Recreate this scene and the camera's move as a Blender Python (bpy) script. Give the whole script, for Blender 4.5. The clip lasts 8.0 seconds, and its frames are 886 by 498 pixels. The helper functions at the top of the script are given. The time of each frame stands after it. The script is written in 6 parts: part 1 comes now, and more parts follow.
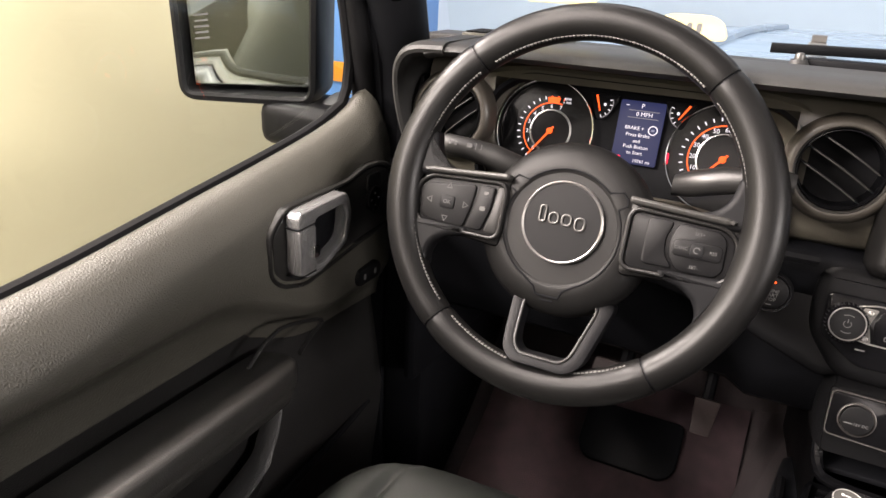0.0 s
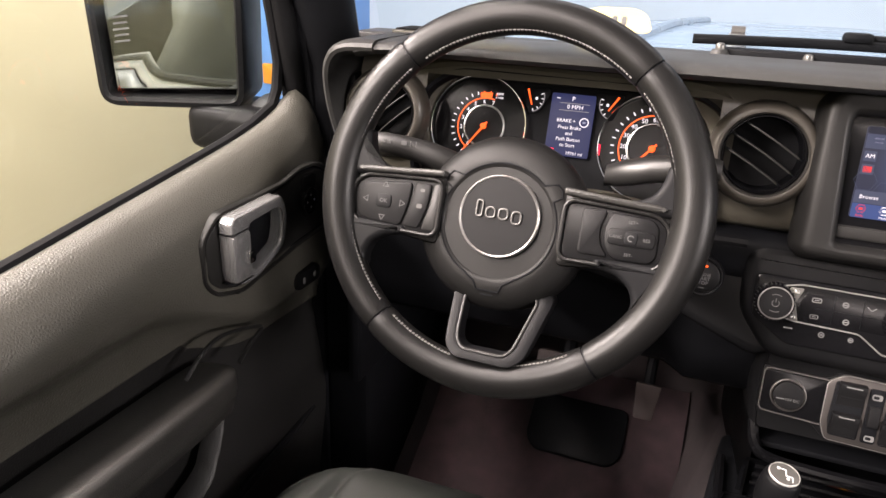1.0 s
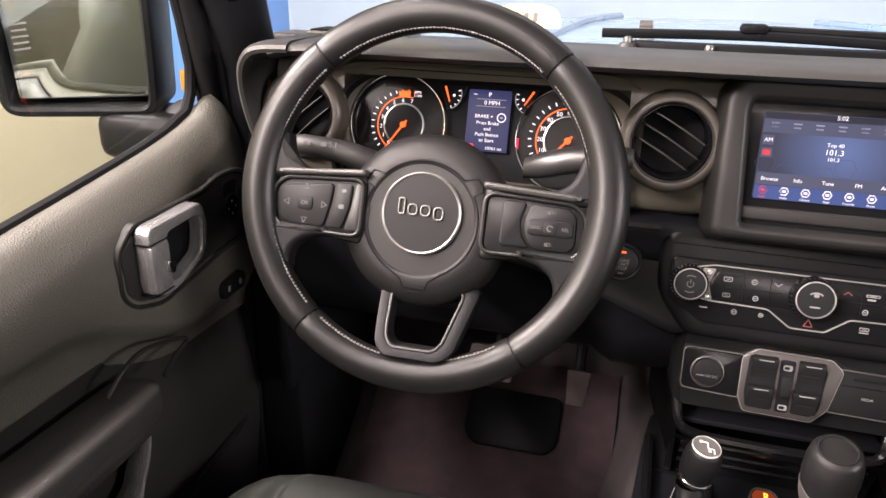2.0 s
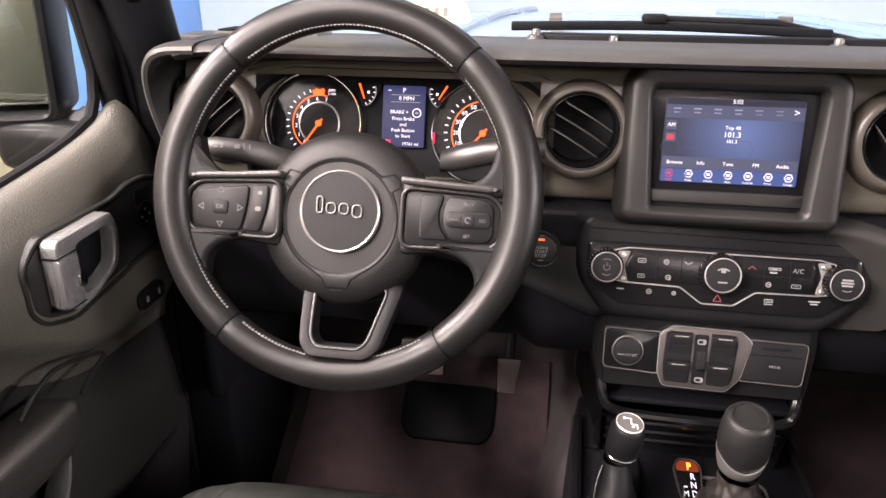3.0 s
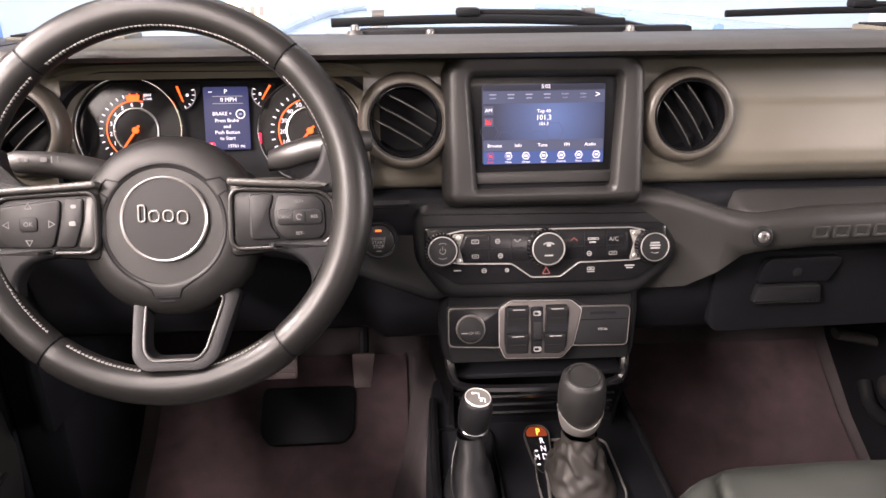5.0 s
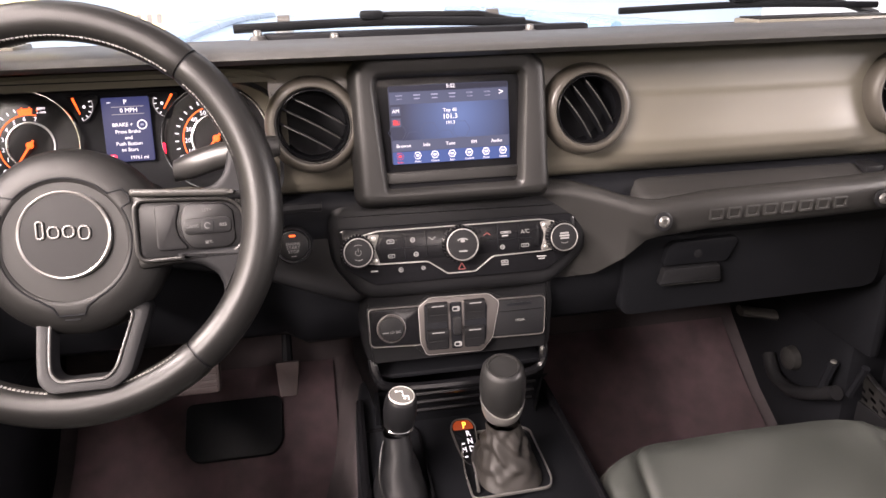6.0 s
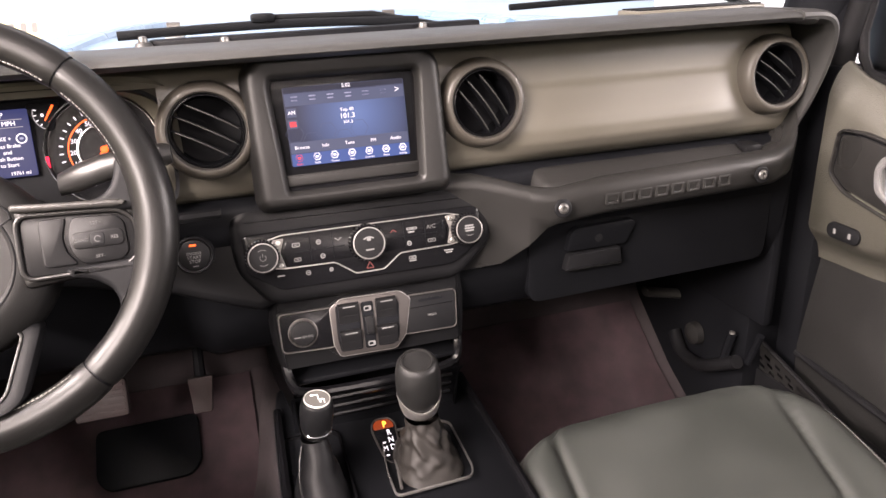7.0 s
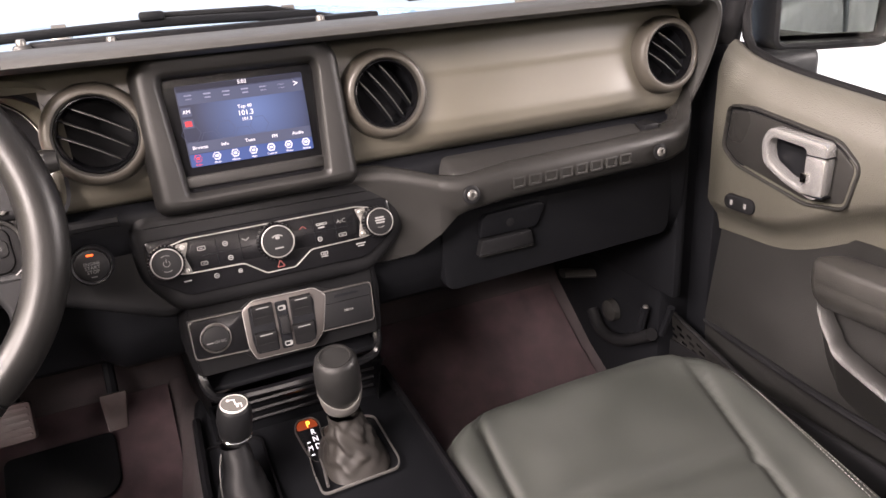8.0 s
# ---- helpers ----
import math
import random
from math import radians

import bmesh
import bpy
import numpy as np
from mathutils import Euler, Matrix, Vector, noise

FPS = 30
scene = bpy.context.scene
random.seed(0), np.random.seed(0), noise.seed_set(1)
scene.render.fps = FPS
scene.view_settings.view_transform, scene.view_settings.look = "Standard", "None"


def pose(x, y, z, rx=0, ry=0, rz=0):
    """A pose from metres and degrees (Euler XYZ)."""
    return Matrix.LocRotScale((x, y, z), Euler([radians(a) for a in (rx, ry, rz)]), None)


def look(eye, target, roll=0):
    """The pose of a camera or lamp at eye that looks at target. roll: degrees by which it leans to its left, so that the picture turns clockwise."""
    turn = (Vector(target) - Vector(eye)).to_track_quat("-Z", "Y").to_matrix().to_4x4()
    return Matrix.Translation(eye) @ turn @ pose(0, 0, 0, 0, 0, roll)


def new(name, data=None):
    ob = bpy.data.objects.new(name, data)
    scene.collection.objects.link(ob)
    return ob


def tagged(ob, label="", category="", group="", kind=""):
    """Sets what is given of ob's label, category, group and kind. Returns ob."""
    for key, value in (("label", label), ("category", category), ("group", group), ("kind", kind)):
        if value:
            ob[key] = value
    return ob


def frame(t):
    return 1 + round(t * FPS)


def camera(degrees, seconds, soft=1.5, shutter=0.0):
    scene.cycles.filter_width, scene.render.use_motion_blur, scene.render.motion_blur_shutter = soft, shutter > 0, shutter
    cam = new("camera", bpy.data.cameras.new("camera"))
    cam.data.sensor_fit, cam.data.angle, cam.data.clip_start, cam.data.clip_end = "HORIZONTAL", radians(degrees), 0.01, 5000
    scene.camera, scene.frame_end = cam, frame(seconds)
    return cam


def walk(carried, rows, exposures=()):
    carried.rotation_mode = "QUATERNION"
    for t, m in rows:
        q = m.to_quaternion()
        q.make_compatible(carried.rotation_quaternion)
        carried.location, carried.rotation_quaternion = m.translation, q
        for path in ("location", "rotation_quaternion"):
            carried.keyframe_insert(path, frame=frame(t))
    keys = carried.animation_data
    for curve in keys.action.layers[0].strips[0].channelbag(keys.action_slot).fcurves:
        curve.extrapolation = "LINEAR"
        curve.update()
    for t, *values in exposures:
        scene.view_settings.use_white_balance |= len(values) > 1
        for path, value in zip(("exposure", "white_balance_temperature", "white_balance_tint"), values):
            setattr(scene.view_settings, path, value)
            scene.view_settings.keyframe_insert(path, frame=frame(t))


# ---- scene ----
cam = camera(64.7, 8.0)
PATH = [
    (0, (-0.216, -0.148, 1.363), (-1.02, 1.523, 0.613), 2.9),
    (0.5, (-0.214, -0.146, 1.362), (-0.948, 1.558, 0.616), 2.6),
    (1, (-0.213, -0.143, 1.36), (-0.869, 1.593, 0.616), 2.2),
    (1.5, (-0.207, -0.143, 1.358), (-0.78, 1.626, 0.62), 1.8),
    (3, (-0.188, -0.145, 1.358), (-0.484, 1.689, 0.616), 0.4),
    (3.5, (-0.18, -0.146, 1.357), (-0.382, 1.7, 0.613), 0.1),
    (4, (-0.177, -0.15, 1.357), (-0.27, 1.705, 0.613), 0.1),
    (4.5, (-0.171, -0.153, 1.355), (-0.164, 1.704, 0.614), -0.1),
    (6, (-0.15, -0.17, 1.351), (0.156, 1.666, 0.62), -1.4),
    (6.5, (-0.143, -0.174, 1.351), (0.272, 1.64, 0.618), -2.0),
    (7, (-0.135, -0.181, 1.343), (0.389, 1.607, 0.618), -2.7),
    (7.5, (-0.122, -0.19, 1.335), (0.501, 1.568, 0.612), -3.6),
    (8, (-0.117, -0.19, 1.335), (0.594, 1.524, 0.59), -4.2),
]
walk(cam, [(t, look(eye, target, roll)) for t, eye, target, roll in PATH], exposures=[(0, 0.22, 6500, 19), (3.0, 0.64, 6500, 26), (6.0, 0.86, 6550, 25), (8, 0.86, 6550, 24)])

# ---- light ----
world = bpy.data.worlds.new("world")
scene.world = world
world.use_nodes = True
world.node_tree.nodes["Background"].inputs[0].default_value = (0.9, 0.95, 1.0, 1)
world.node_tree.nodes["Background"].inputs[1].default_value = 0.3


def lamp(name, x, y, z, sx, sy, watts, target, colour=(1, 0.93, 0.82), label="area light added out of view for workshop lighting", category="ceiling light"):
    data = bpy.data.lights.new(name, "AREA")
    data.shape, data.size, data.size_y, data.energy, data.color = "RECTANGLE", sx, sy, watts, colour
    ob = new(name, data)
    ob.matrix_world = look((x, y, z), target)
    return tagged(ob, label, category, kind="structure")


# unseen area light added by the right-hand wall, which has no window
lamp("right_wall_fill", 3.8, -0.9, 2.15, 2.4, 0.7, 220, (-0.7, 0.25, 1.10), (1.0, 0.95, 0.87), "unseen area light added beside the right-hand wall", "window")
# unseen lamps added over the partition, beside it, behind the car and over its bonnet
lamp("added_shop_light", -3.2, -2.0, 3.05, 3.0, 0.5, 800, (0.4, 0.4, 1.0))
lamp("added_shop_light", -3.0, 0.0, 3.3, 1.6, 0.4, 460, (0.2, 0.15, 1.0), (1.0, 0.92, 0.82))
lamp("added_wall_light", -1.0, -0.30, 2.65, 2.6, 0.2, 135, (-1.26, -0.33, 0.7), (1.0, 0.92, 0.80))
lamp("added_shop_light", 0.2, -4.3, 2.3, 2.4, 0.4, 50, (0.1, 0.5, 1.15), (1.0, 0.92, 0.82))
lamp("added_shop_light", 0.1, 2.1, 3.3, 2.6, 0.4, 20, (0.1, 1.2, 1.0), (1.0, 0.95, 0.88))
lamp("added_shop_light", 0.3, 4.6, 3.2, 5.0, 0.6, 13, (0.3, 4.4, 0), (0.95, 0.97, 1.0))


# ---- materials ----
def material(name, colour, rough=0.5, metal=0.0, vary=0.25, grain=900.0, bump=0.15, kind="noise", depth=0.0006, blotch=6.0, emit=0.0, coat=0.0, rvary=0.12, spec=0.5):
    """Two scales of colour and gloss variation and a fine relief, all in metres."""
    m = bpy.data.materials.new(name)
    m.use_nodes = True
    n, l = m.node_tree.nodes, m.node_tree.links
    p = n["Principled BSDF"]
    tc = n.new("ShaderNodeTexCoord")
    big = n.new("ShaderNodeTexNoise")
    big.inputs["Scale"].default_value, big.inputs["Detail"].default_value = blotch, 4
    fine = n.new("ShaderNodeTexVoronoi" if kind == "leather" else "ShaderNodeTexNoise")
    fine.inputs["Scale"].default_value = grain
    if kind == "leather":
        fine.feature = "DISTANCE_TO_EDGE"
    l.new(tc.outputs["Object"], big.inputs["Vector"])
    l.new(tc.outputs["Object"], fine.inputs["Vector"])
    ramp = n.new("ShaderNodeMapRange")
    ramp.inputs["To Min"].default_value, ramp.inputs["To Max"].default_value = 1 - vary, 1 + vary
    ramp.inputs["From Min"].default_value, ramp.inputs["From Max"].default_value = 0.3, 0.7
    l.new(big.outputs[0], ramp.inputs["Value"])
    mul = n.new("ShaderNodeVectorMath")
    mul.operation = "SCALE"
    mul.inputs[0].default_value = colour
    l.new(ramp.outputs[0], mul.inputs["Scale"])
    l.new(mul.outputs[0], p.inputs["Base Color"])
    rr = n.new("ShaderNodeMapRange")
    rr.inputs["From Min"].default_value, rr.inputs["From Max"].default_value = 0.3, 0.7
    rr.inputs["To Min"].default_value, rr.inputs["To Max"].default_value = max(rough - rvary, 0.02), min(rough + rvary, 1)
    l.new(big.outputs[0], rr.inputs["Value"])
    l.new(rr.outputs[0], p.inputs["Roughness"])
    p.inputs["Metallic"].default_value = metal
    p.inputs["Coat Weight"].default_value, p.inputs["Specular IOR Level"].default_value = coat, spec
    if bump:
        b = n.new("ShaderNodeBump")
        b.inputs["Strength"].default_value, b.inputs["Distance"].default_value = bump, depth
        l.new(fine.outputs[0], b.inputs["Height"])
        l.new(b.outputs[0], p.inputs["Normal"])
    if emit:
        p.inputs["Emission Color"].default_value = (*colour, 1)
        p.inputs["Emission Strength"].default_value = emit
    return m


def glow(name, colour, strength):
    m = bpy.data.materials.new(name)
    m.use_nodes = True
    p = m.node_tree.nodes["Principled BSDF"]
    p.inputs["Base Color"].default_value = (0.006, 0.006, 0.006, 1)
    p.inputs["Specular IOR Level"].default_value = 0.12
    p.inputs["Emission Color"].default_value, p.inputs["Emission Strength"].default_value = (*colour, 1), strength
    return m


def glass(name, tint=(0.95, 0.98, 0.97), gloss=0.02, ior=1.45):
    m = bpy.data.materials.new(name)
    m.use_nodes = True
    n, l = m.node_tree.nodes, m.node_tree.links
    n.remove(n["Principled BSDF"])
    clear, shine, mix, face = n.new("ShaderNodeBsdfTransparent"), n.new("ShaderNodeBsdfGlossy"), n.new("ShaderNodeMixShader"), n.new("ShaderNodeLayerWeight")
    power, scale = n.new("ShaderNodeMath"), n.new("ShaderNodeMath")
    power.operation, scale.operation, scale.use_clamp = "POWER", "MULTIPLY_ADD", True
    power.inputs[1].default_value, scale.inputs[1].default_value, scale.inputs[2].default_value = 5.0, 0.9, 0.05
    face.inputs["Blend"].default_value = 0.5
    clear.inputs[0].default_value, shine.inputs["Roughness"].default_value = (*tint, 1), gloss
    l.new(face.outputs["Facing"], power.inputs[0]), l.new(power.outputs[0], scale.inputs[0]), l.new(scale.outputs[0], mix.inputs[0])
    l.new(clear.outputs[0], mix.inputs[1]), l.new(shine.outputs[0], mix.inputs[2])
    l.new(mix.outputs[0], n["Material Output"].inputs["Surface"])
    return m


TOPPAD = material("dash_top_pad", (0.0215, 0.0215, 0.021), 0.50, 0, 0.12, 700, 0.4, "leather", 0.0004, 5, spec=0.3)
SOFT = material("grained_soft_plastic", (0.052, 0.050, 0.0415), 0.45, 0, 0.12, 340, 0.85, "leather", 0.0008, 5)
FACE = material("satin_dash_plastic", (0.0715, 0.066, 0.0525), 0.40, 0, 0.08, 1500, 0.12, "noise", 0.0003, 4)
VENTRING = material("satin_vent_ring", (0.040, 0.036, 0.030), 0.42, 0, 0.08, 1500, 0.12, "noise", 0.0003, 4, spec=0.35)
# door trim darkened: the shade below the pad is put into the colour
DOORSHADE = material("shaded_door_trim", (0.0095, 0.0094, 0.0092), 0.42, 0, 0.15, 400, 0.6, "leather", 0.0007, 6, spec=0.4)
# armrest darker than the pad, with part of its shade in the colour
ARMREST = material("armrest_padding", (0.026, 0.0252, 0.0236), 0.36, 0, 0.12, 420, 0.5, "leather", 0.0006, 5)
# HARD and BLACK sit below real plastic: shade is partly in the colour
HARD = material("hard_black_plastic", (0.0062, 0.0063, 0.0069), 0.40, 0, 0.2, 1400, 0.2, "noise", 0.0003, 7, spec=0.09)
BEZEL = material("screen_bezel_plastic", (0.0090, 0.0088, 0.0086), 0.42, 0, 0.12, 1500, 0.2, "noise", 0.0003, 6, spec=0.24)
BLACK = material("deep_black_plastic", (0.0048, 0.0051, 0.0061), 0.5, 0, 0.2, 900, 0.1, spec=0.06)
GLOSS = material("gloss_black_trim", (0.0038, 0.0038, 0.0044), 0.18, 0, 0.2, 300, 0.02, rvary=0.06, spec=0.2)
LEATHER = material("wheel_leather", (0.0062, 0.0061, 0.0060), 0.35, 0, 0.10, 520, 0.3, "leather", 0.0003, 14, rvary=0.04, spec=0.19)
HUBMAT = material("airbag_cover_plastic", (0.0060, 0.0059, 0.0058), 0.47, 0, 0.10, 900, 0.5, "leather", 0.0004, 9, spec=0.21)
SILVER = material("satin_silver_trim", (0.30, 0.29, 0.28), 0.36, 0.85, 0.1, 800, 0.05)
DARKSILVER = material("dark_satin_silver", (0.105, 0.098, 0.094), 0.42, 0.75, 0.1, 800, 0.05)
BRIGHT = material("bright_satin_metal", (0.62, 0.61, 0.59), 0.28, 0.55, 0.06, 700, 0.03, rvary=0.06)
PAINTSILVER = material("silver_painted_plastic", (0.40, 0.40, 0.40), 0.25, 0.75, 0.08, 900, 0.06)
CHROME = material("polished_chrome", (0.75, 0.74, 0.73), 0.12, 1.0, 0.04, 200, 0.0, rvary=0.04)
SPOKE = material("grey_spoke_trim", (0.0105, 0.0103, 0.0101), 0.40, 0.0, 0.1, 900, 0.08, spec=0.3)
SPOKEBAR = material("satin_grey_spoke_bar", (0.026, 0.0253, 0.024), 0.40, 0.1, 0.08, 900, 0.08)
KNOB = material("worn_knob_rubber", (0.0095, 0.0095, 0.0095), 0.42, 0, 0.12, 900, 0.25, "leather", 0.0003, 30, spec=0.2)
BUTTON = material("rubber_buttons", (0.0055, 0.0055, 0.006), 0.45, 0, 0.15, 900, 0.1, spec=0.14)
BARMAT = material("grab_bar_plastic", (0.0150, 0.0147, 0.0142), 0.38, 0, 0.12, 800, 0.3, "leather", 0.0003, 6, spec=0.25)
STALKMAT = material("stalk_plastic", (0.0125, 0.0122, 0.0119), 0.45, 0, 0.1, 1200, 0.15, "noise", 0.0003, 9)
CARPET = material("black_brown_carpet", (0.034, 0.026, 0.028), 0.95, 0, 0.35, 1100, 1.0, "noise", 0.002, 25)
MATMAT = material("ribbed_floor_mat", (0.078, 0.051, 0.057), 0.9, 0, 0.3, 900, 0.8, "noise", 0.0015, 25)
SEATMAT = material("dark_green_grey_seat_cloth", (0.0225, 0.0250, 0.0225), 0.50, 0, 0.12, 1600, 0.4, "noise", 0.0004, 10)
THREAD = material("grey_stitching", (0.13, 0.127, 0.121), 0.8, 0, 0.2, 900, 0.2)
BOOT = material("soft_boot_leather", (0.0125, 0.0112, 0.0102), 0.55, 0, 0.2, 700, 0.5, "leather", 0.0004, 20, spec=0.25)
PEDAL = material("worn_rubber_pedal", (0.024, 0.015, 0.015), 0.7, 0, 0.35, 500, 0.4, "noise", 0.0008, 40)
ICON = material("pale_printed_symbols", (0.12, 0.12, 0.12), 0.6, 0, 0.05, 300, 0, spec=0.1)
ICONDIM = material("grey_printed_symbols", (0.085, 0.085, 0.085), 0.6, 0, 0.05, 300, 0, spec=0.1)
RED = material("red_printed_symbol", (0.075, 0.010, 0.008), 0.5, 0, 0.1, 300, 0)
WHITEPRINT = material("white_print", (0.85, 0.85, 0.84), 0.5, 0, 0.02, 300, 0)
SEAL = material("black_rubber_seal", (0.0042, 0.0042, 0.0047), 0.6, 0, 0.2, 400, 0.2, spec=0.1)
BODY = material("dark_grey_car_paint", (0.055, 0.057, 0.060), 0.45, 0.1, 0.05, 2000, 0.03, coat=0.15)
HOOD = material("pale_blue_car_paint", (0.13, 0.21, 0.32), 0.3, 0.2, 0.06, 2000, 0.02, coat=0.7)
MIRROR = material("mirror_silver", (0.80, 0.86, 0.80), 0.02, 1.0, 0.01, 100, 0, rvary=0.0)
GLASS = glass("window_glass")
TINTED = glass("green_tinted_glass", (0.55, 0.62, 0.46))
WALLCREAM = material("cream_painted_wall", (0.55, 0.505, 0.325), 0.7, 0, 0.03, 60, 0.1, "noise", 0.002, 1.2)
WALLBLUE = material("pale_blue_white_wall", (0.36, 0.45, 0.55), 0.7, 0, 0.05, 60, 0.1, "noise", 0.002, 0.8)
WALLWHITE = material("white_painted_wall", (0.78, 0.81, 0.84), 0.7, 0, 0.03, 60, 0.1, "noise", 0.002, 1.2)
JOINT = material("brown_joint_filler", (0.30, 0.24, 0.15), 0.8, 0, 0.1, 200, 0.1)
CONCRETE = material("polished_concrete", (0.38, 0.395, 0.42), 0.35, 0, 0.12, 60, 0.2, "noise", 0.002, 1.5)
CEIL = material("low_bounce_grey", (0.15, 0.16, 0.175), 0.7, 0, 0.05, 60, 0.1, "noise", 0.002, 1.2)
BLUE = material("pale_blue_paint", (0.12, 0.28, 0.60), 0.5, 0, 0.06, 60, 0.05)
AMBER = material("amber_plastic", (0.85, 0.32, 0.03), 0.3, 0, 0.1, 200, 0)
PAPER = material("yellowed_sticker_paper", (0.46, 0.38, 0.15), 0.6, 0, 0.1, 300, 0.05)
LINER = material("pale_bounce_liner", (0.52, 0.51, 0.49), 0.9, 0, 0.05, 300, 0.3)
ENDPLATE = material("satin_pewter_plate", (0.10, 0.096, 0.090), 0.5, 0.35, 0.1, 900, 0.1)
SWITCHPLATE = material("dark_pewter_plate", (0.052, 0.047, 0.045), 0.34, 0.6, 0.1, 900, 0.08)
EMBLEM = material("dark_chrome_emblem", (0.075, 0.074, 0.072), 0.36, 0.75, 0.1, 700, 0.05)
BOLTMAT = material("dull_zinc_bolt", (0.10, 0.098, 0.094), 0.45, 0.7, 0.1, 600, 0.1)
STEEL = material("zinc_bolt_steel", (0.34, 0.335, 0.32), 0.3, 0.9, 0.1, 500, 0.1)
G_ORANGE = glow("orange_backlight", (1.0, 0.11, 0.015), 1.9)
G_WHITE = glow("white_backlight", (0.95, 0.9, 0.92), 1.15)
G_DIM = glow("dim_backlight", (0.9, 0.85, 0.85), 0.35)
G_RED = glow("red_warning_light", (1.0, 0.02, 0.05), 2.2)
G_PANEL = glow("blue_grey_display", (0.026, 0.032, 0.095), 0.95)


# ---- building tools ----
def F(x, y, z, tilt=0.0, yaw=0.0, roll=0.0):
    """A panel's own axes: x to its right, y up along it, z out towards the seats; tilt leans its top forwards."""
    return Matrix.Translation((x, y, z)) @ Matrix.Rotation(radians(yaw), 4, "Z") @ Matrix.Rotation(radians(90 - tilt), 4, "X") @ Matrix.Rotation(radians(roll), 4, "Z")


def thing(name, at, label, category, group="", kind=""):
    ob = new(name)
    ob.empty_display_size = 0.02
    ob.location = at
    return tagged(ob, label, category, group, kind)


def mesh_of(name, bm, mat, m=None, sharp=38, flip=True):
    if m is not None:
        bm.transform(m)
    if flip:
        bmesh.ops.recalc_face_normals(bm, faces=bm.faces)
    me = bpy.data.meshes.new(name)
    bm.to_mesh(me)
    bm.free()
    me.polygons.foreach_set("use_smooth", [True] * len(me.polygons))
    me.set_sharp_from_angle(angle=radians(sharp))
    me.materials.append(mat)
    return me


HOME = {}


def part(name, bm, mat, parent=None, label="", m=None, sharp=38, kind=""):
    """One mesh object, built in world metres, under a thing or a part."""
    ob = new(name, mesh_of(name, bm, mat, m, sharp))
    if parent:
        ob.parent = parent
        base = HOME.get(parent.name, Matrix.Translation(parent.location))
        ob.matrix_parent_inverse = base.inverted()
    HOME[ob.name] = Matrix.Identity(4)
    return tagged(ob, label, kind=kind)


def loop(bm, pts):
    return [bm.verts.new(p) for p in pts]


def skin(bm, rings, closed=True, cap0=False, cap1=False, wrap=False):
    rows = [loop(bm, r) for r in rings]
    pairs = list(zip(rows, rows[1:])) + ([(rows[-1], rows[0])] if wrap else [])
    for a, b in pairs:
        k = len(a)
        for i in range(k if closed else k - 1):
            j = (i + 1) % k
            bm.faces.new((a[i], a[j], b[j], b[i]))
    if cap0:
        bm.faces.new(rows[0][::-1])
    if cap1:
        bm.faces.new(rows[-1])
    return bm


def rrect(w, h, r, n=5, cx=0.0, cy=0.0):
    pts = []
    for sx, sy, a0 in ((1, 1, 0), (-1, 1, 90), (-1, -1, 180), (1, -1, 270)):
        for i in range(n + 1):
            a = radians(a0 + 90 * i / n)
            pts.append((cx + sx * (w / 2 - r) + r * math.cos(a), cy + sy * (h / 2 - r) + r * math.sin(a)))
    return pts


def rounded(poly, r, n=4):
    """A polygon (anticlockwise) with its corners rounded."""
    out, k = [], len(poly)
    for i in range(k):
        p, a, b = Vector(poly[i]), Vector(poly[i - 1]), Vector(poly[(i + 1) % k])
        da, db = (a - p), (b - p)
        c = min(r, da.length * 0.45, db.length * 0.45)
        s, e = p + da.normalized() * c, p + db.normalized() * c
        for j in range(n + 1):
            t = j / n
            out.append(tuple(s * (1 - t) ** 2 + p * 2 * t * (1 - t) + e * t * t))
    return out


def inset(poly, d):
    """The outline moved inwards by d."""
    k, out = len(poly), []
    for i in range(k):
        p, a, b = Vector(poly[i]), Vector(poly[i - 1]), Vector(poly[(i + 1) % k])
        u, v = (p - a), (b - p)
        if u.length < 1e-7 or v.length < 1e-7:
            out.append(tuple(p))
            continue
        u, v = u.normalized(), v.normalized()
        nrm = Vector((-u.y - v.y, u.x + v.x))
        if nrm.length < 1e-5:
            nrm = Vector((-u.y, u.x))
        nrm.normalize()
        c = max(nrm.dot(Vector((-u.y, u.x))), 0.4)
        out.append(tuple(p + nrm * d / c))
    return out


def lift(poly, z):
    return [(x, y, z) for x, y in poly]


def plate(poly, z0, z1, b=0.0015, bm=None, steps=2):
    """A slab with rounded front edges, from z0 (back) to z1 (front)."""
    bm = bm or bmesh.new()
    rings = [lift(poly, z0)]
    for i in range(steps + 1):
        a = radians(90 * i / steps)
        rings.append(lift(inset(poly, b * (1 - math.cos(a))), z1 - b + b * math.sin(a)))
    if steps > 2:
        rings.append(lift(inset(poly, b * 1.25), z1))
    return skin(bm, rings, cap0=True, cap1=True)


def frame_plate(outer, inner, z0, z1, b=0.0015, bm=None, deep=None):
    """A slab with a hole through it; deep: how far back the hole's wall goes."""
    bm = bm or bmesh.new()
    deep = z0 if deep is None else deep
    rings = [lift(outer, z0), lift(outer, z1 - b), lift(inset(outer, b * 0.3), z1 - b * 0.3), lift(inset(outer, b), z1),
             lift(inset(inner, -b), z1), lift(inset(inner, -b * 0.3), z1 - b * 0.3), lift(inner, z1 - b), lift(inner, deep)]
    return skin(bm, rings, wrap=deep == z0)


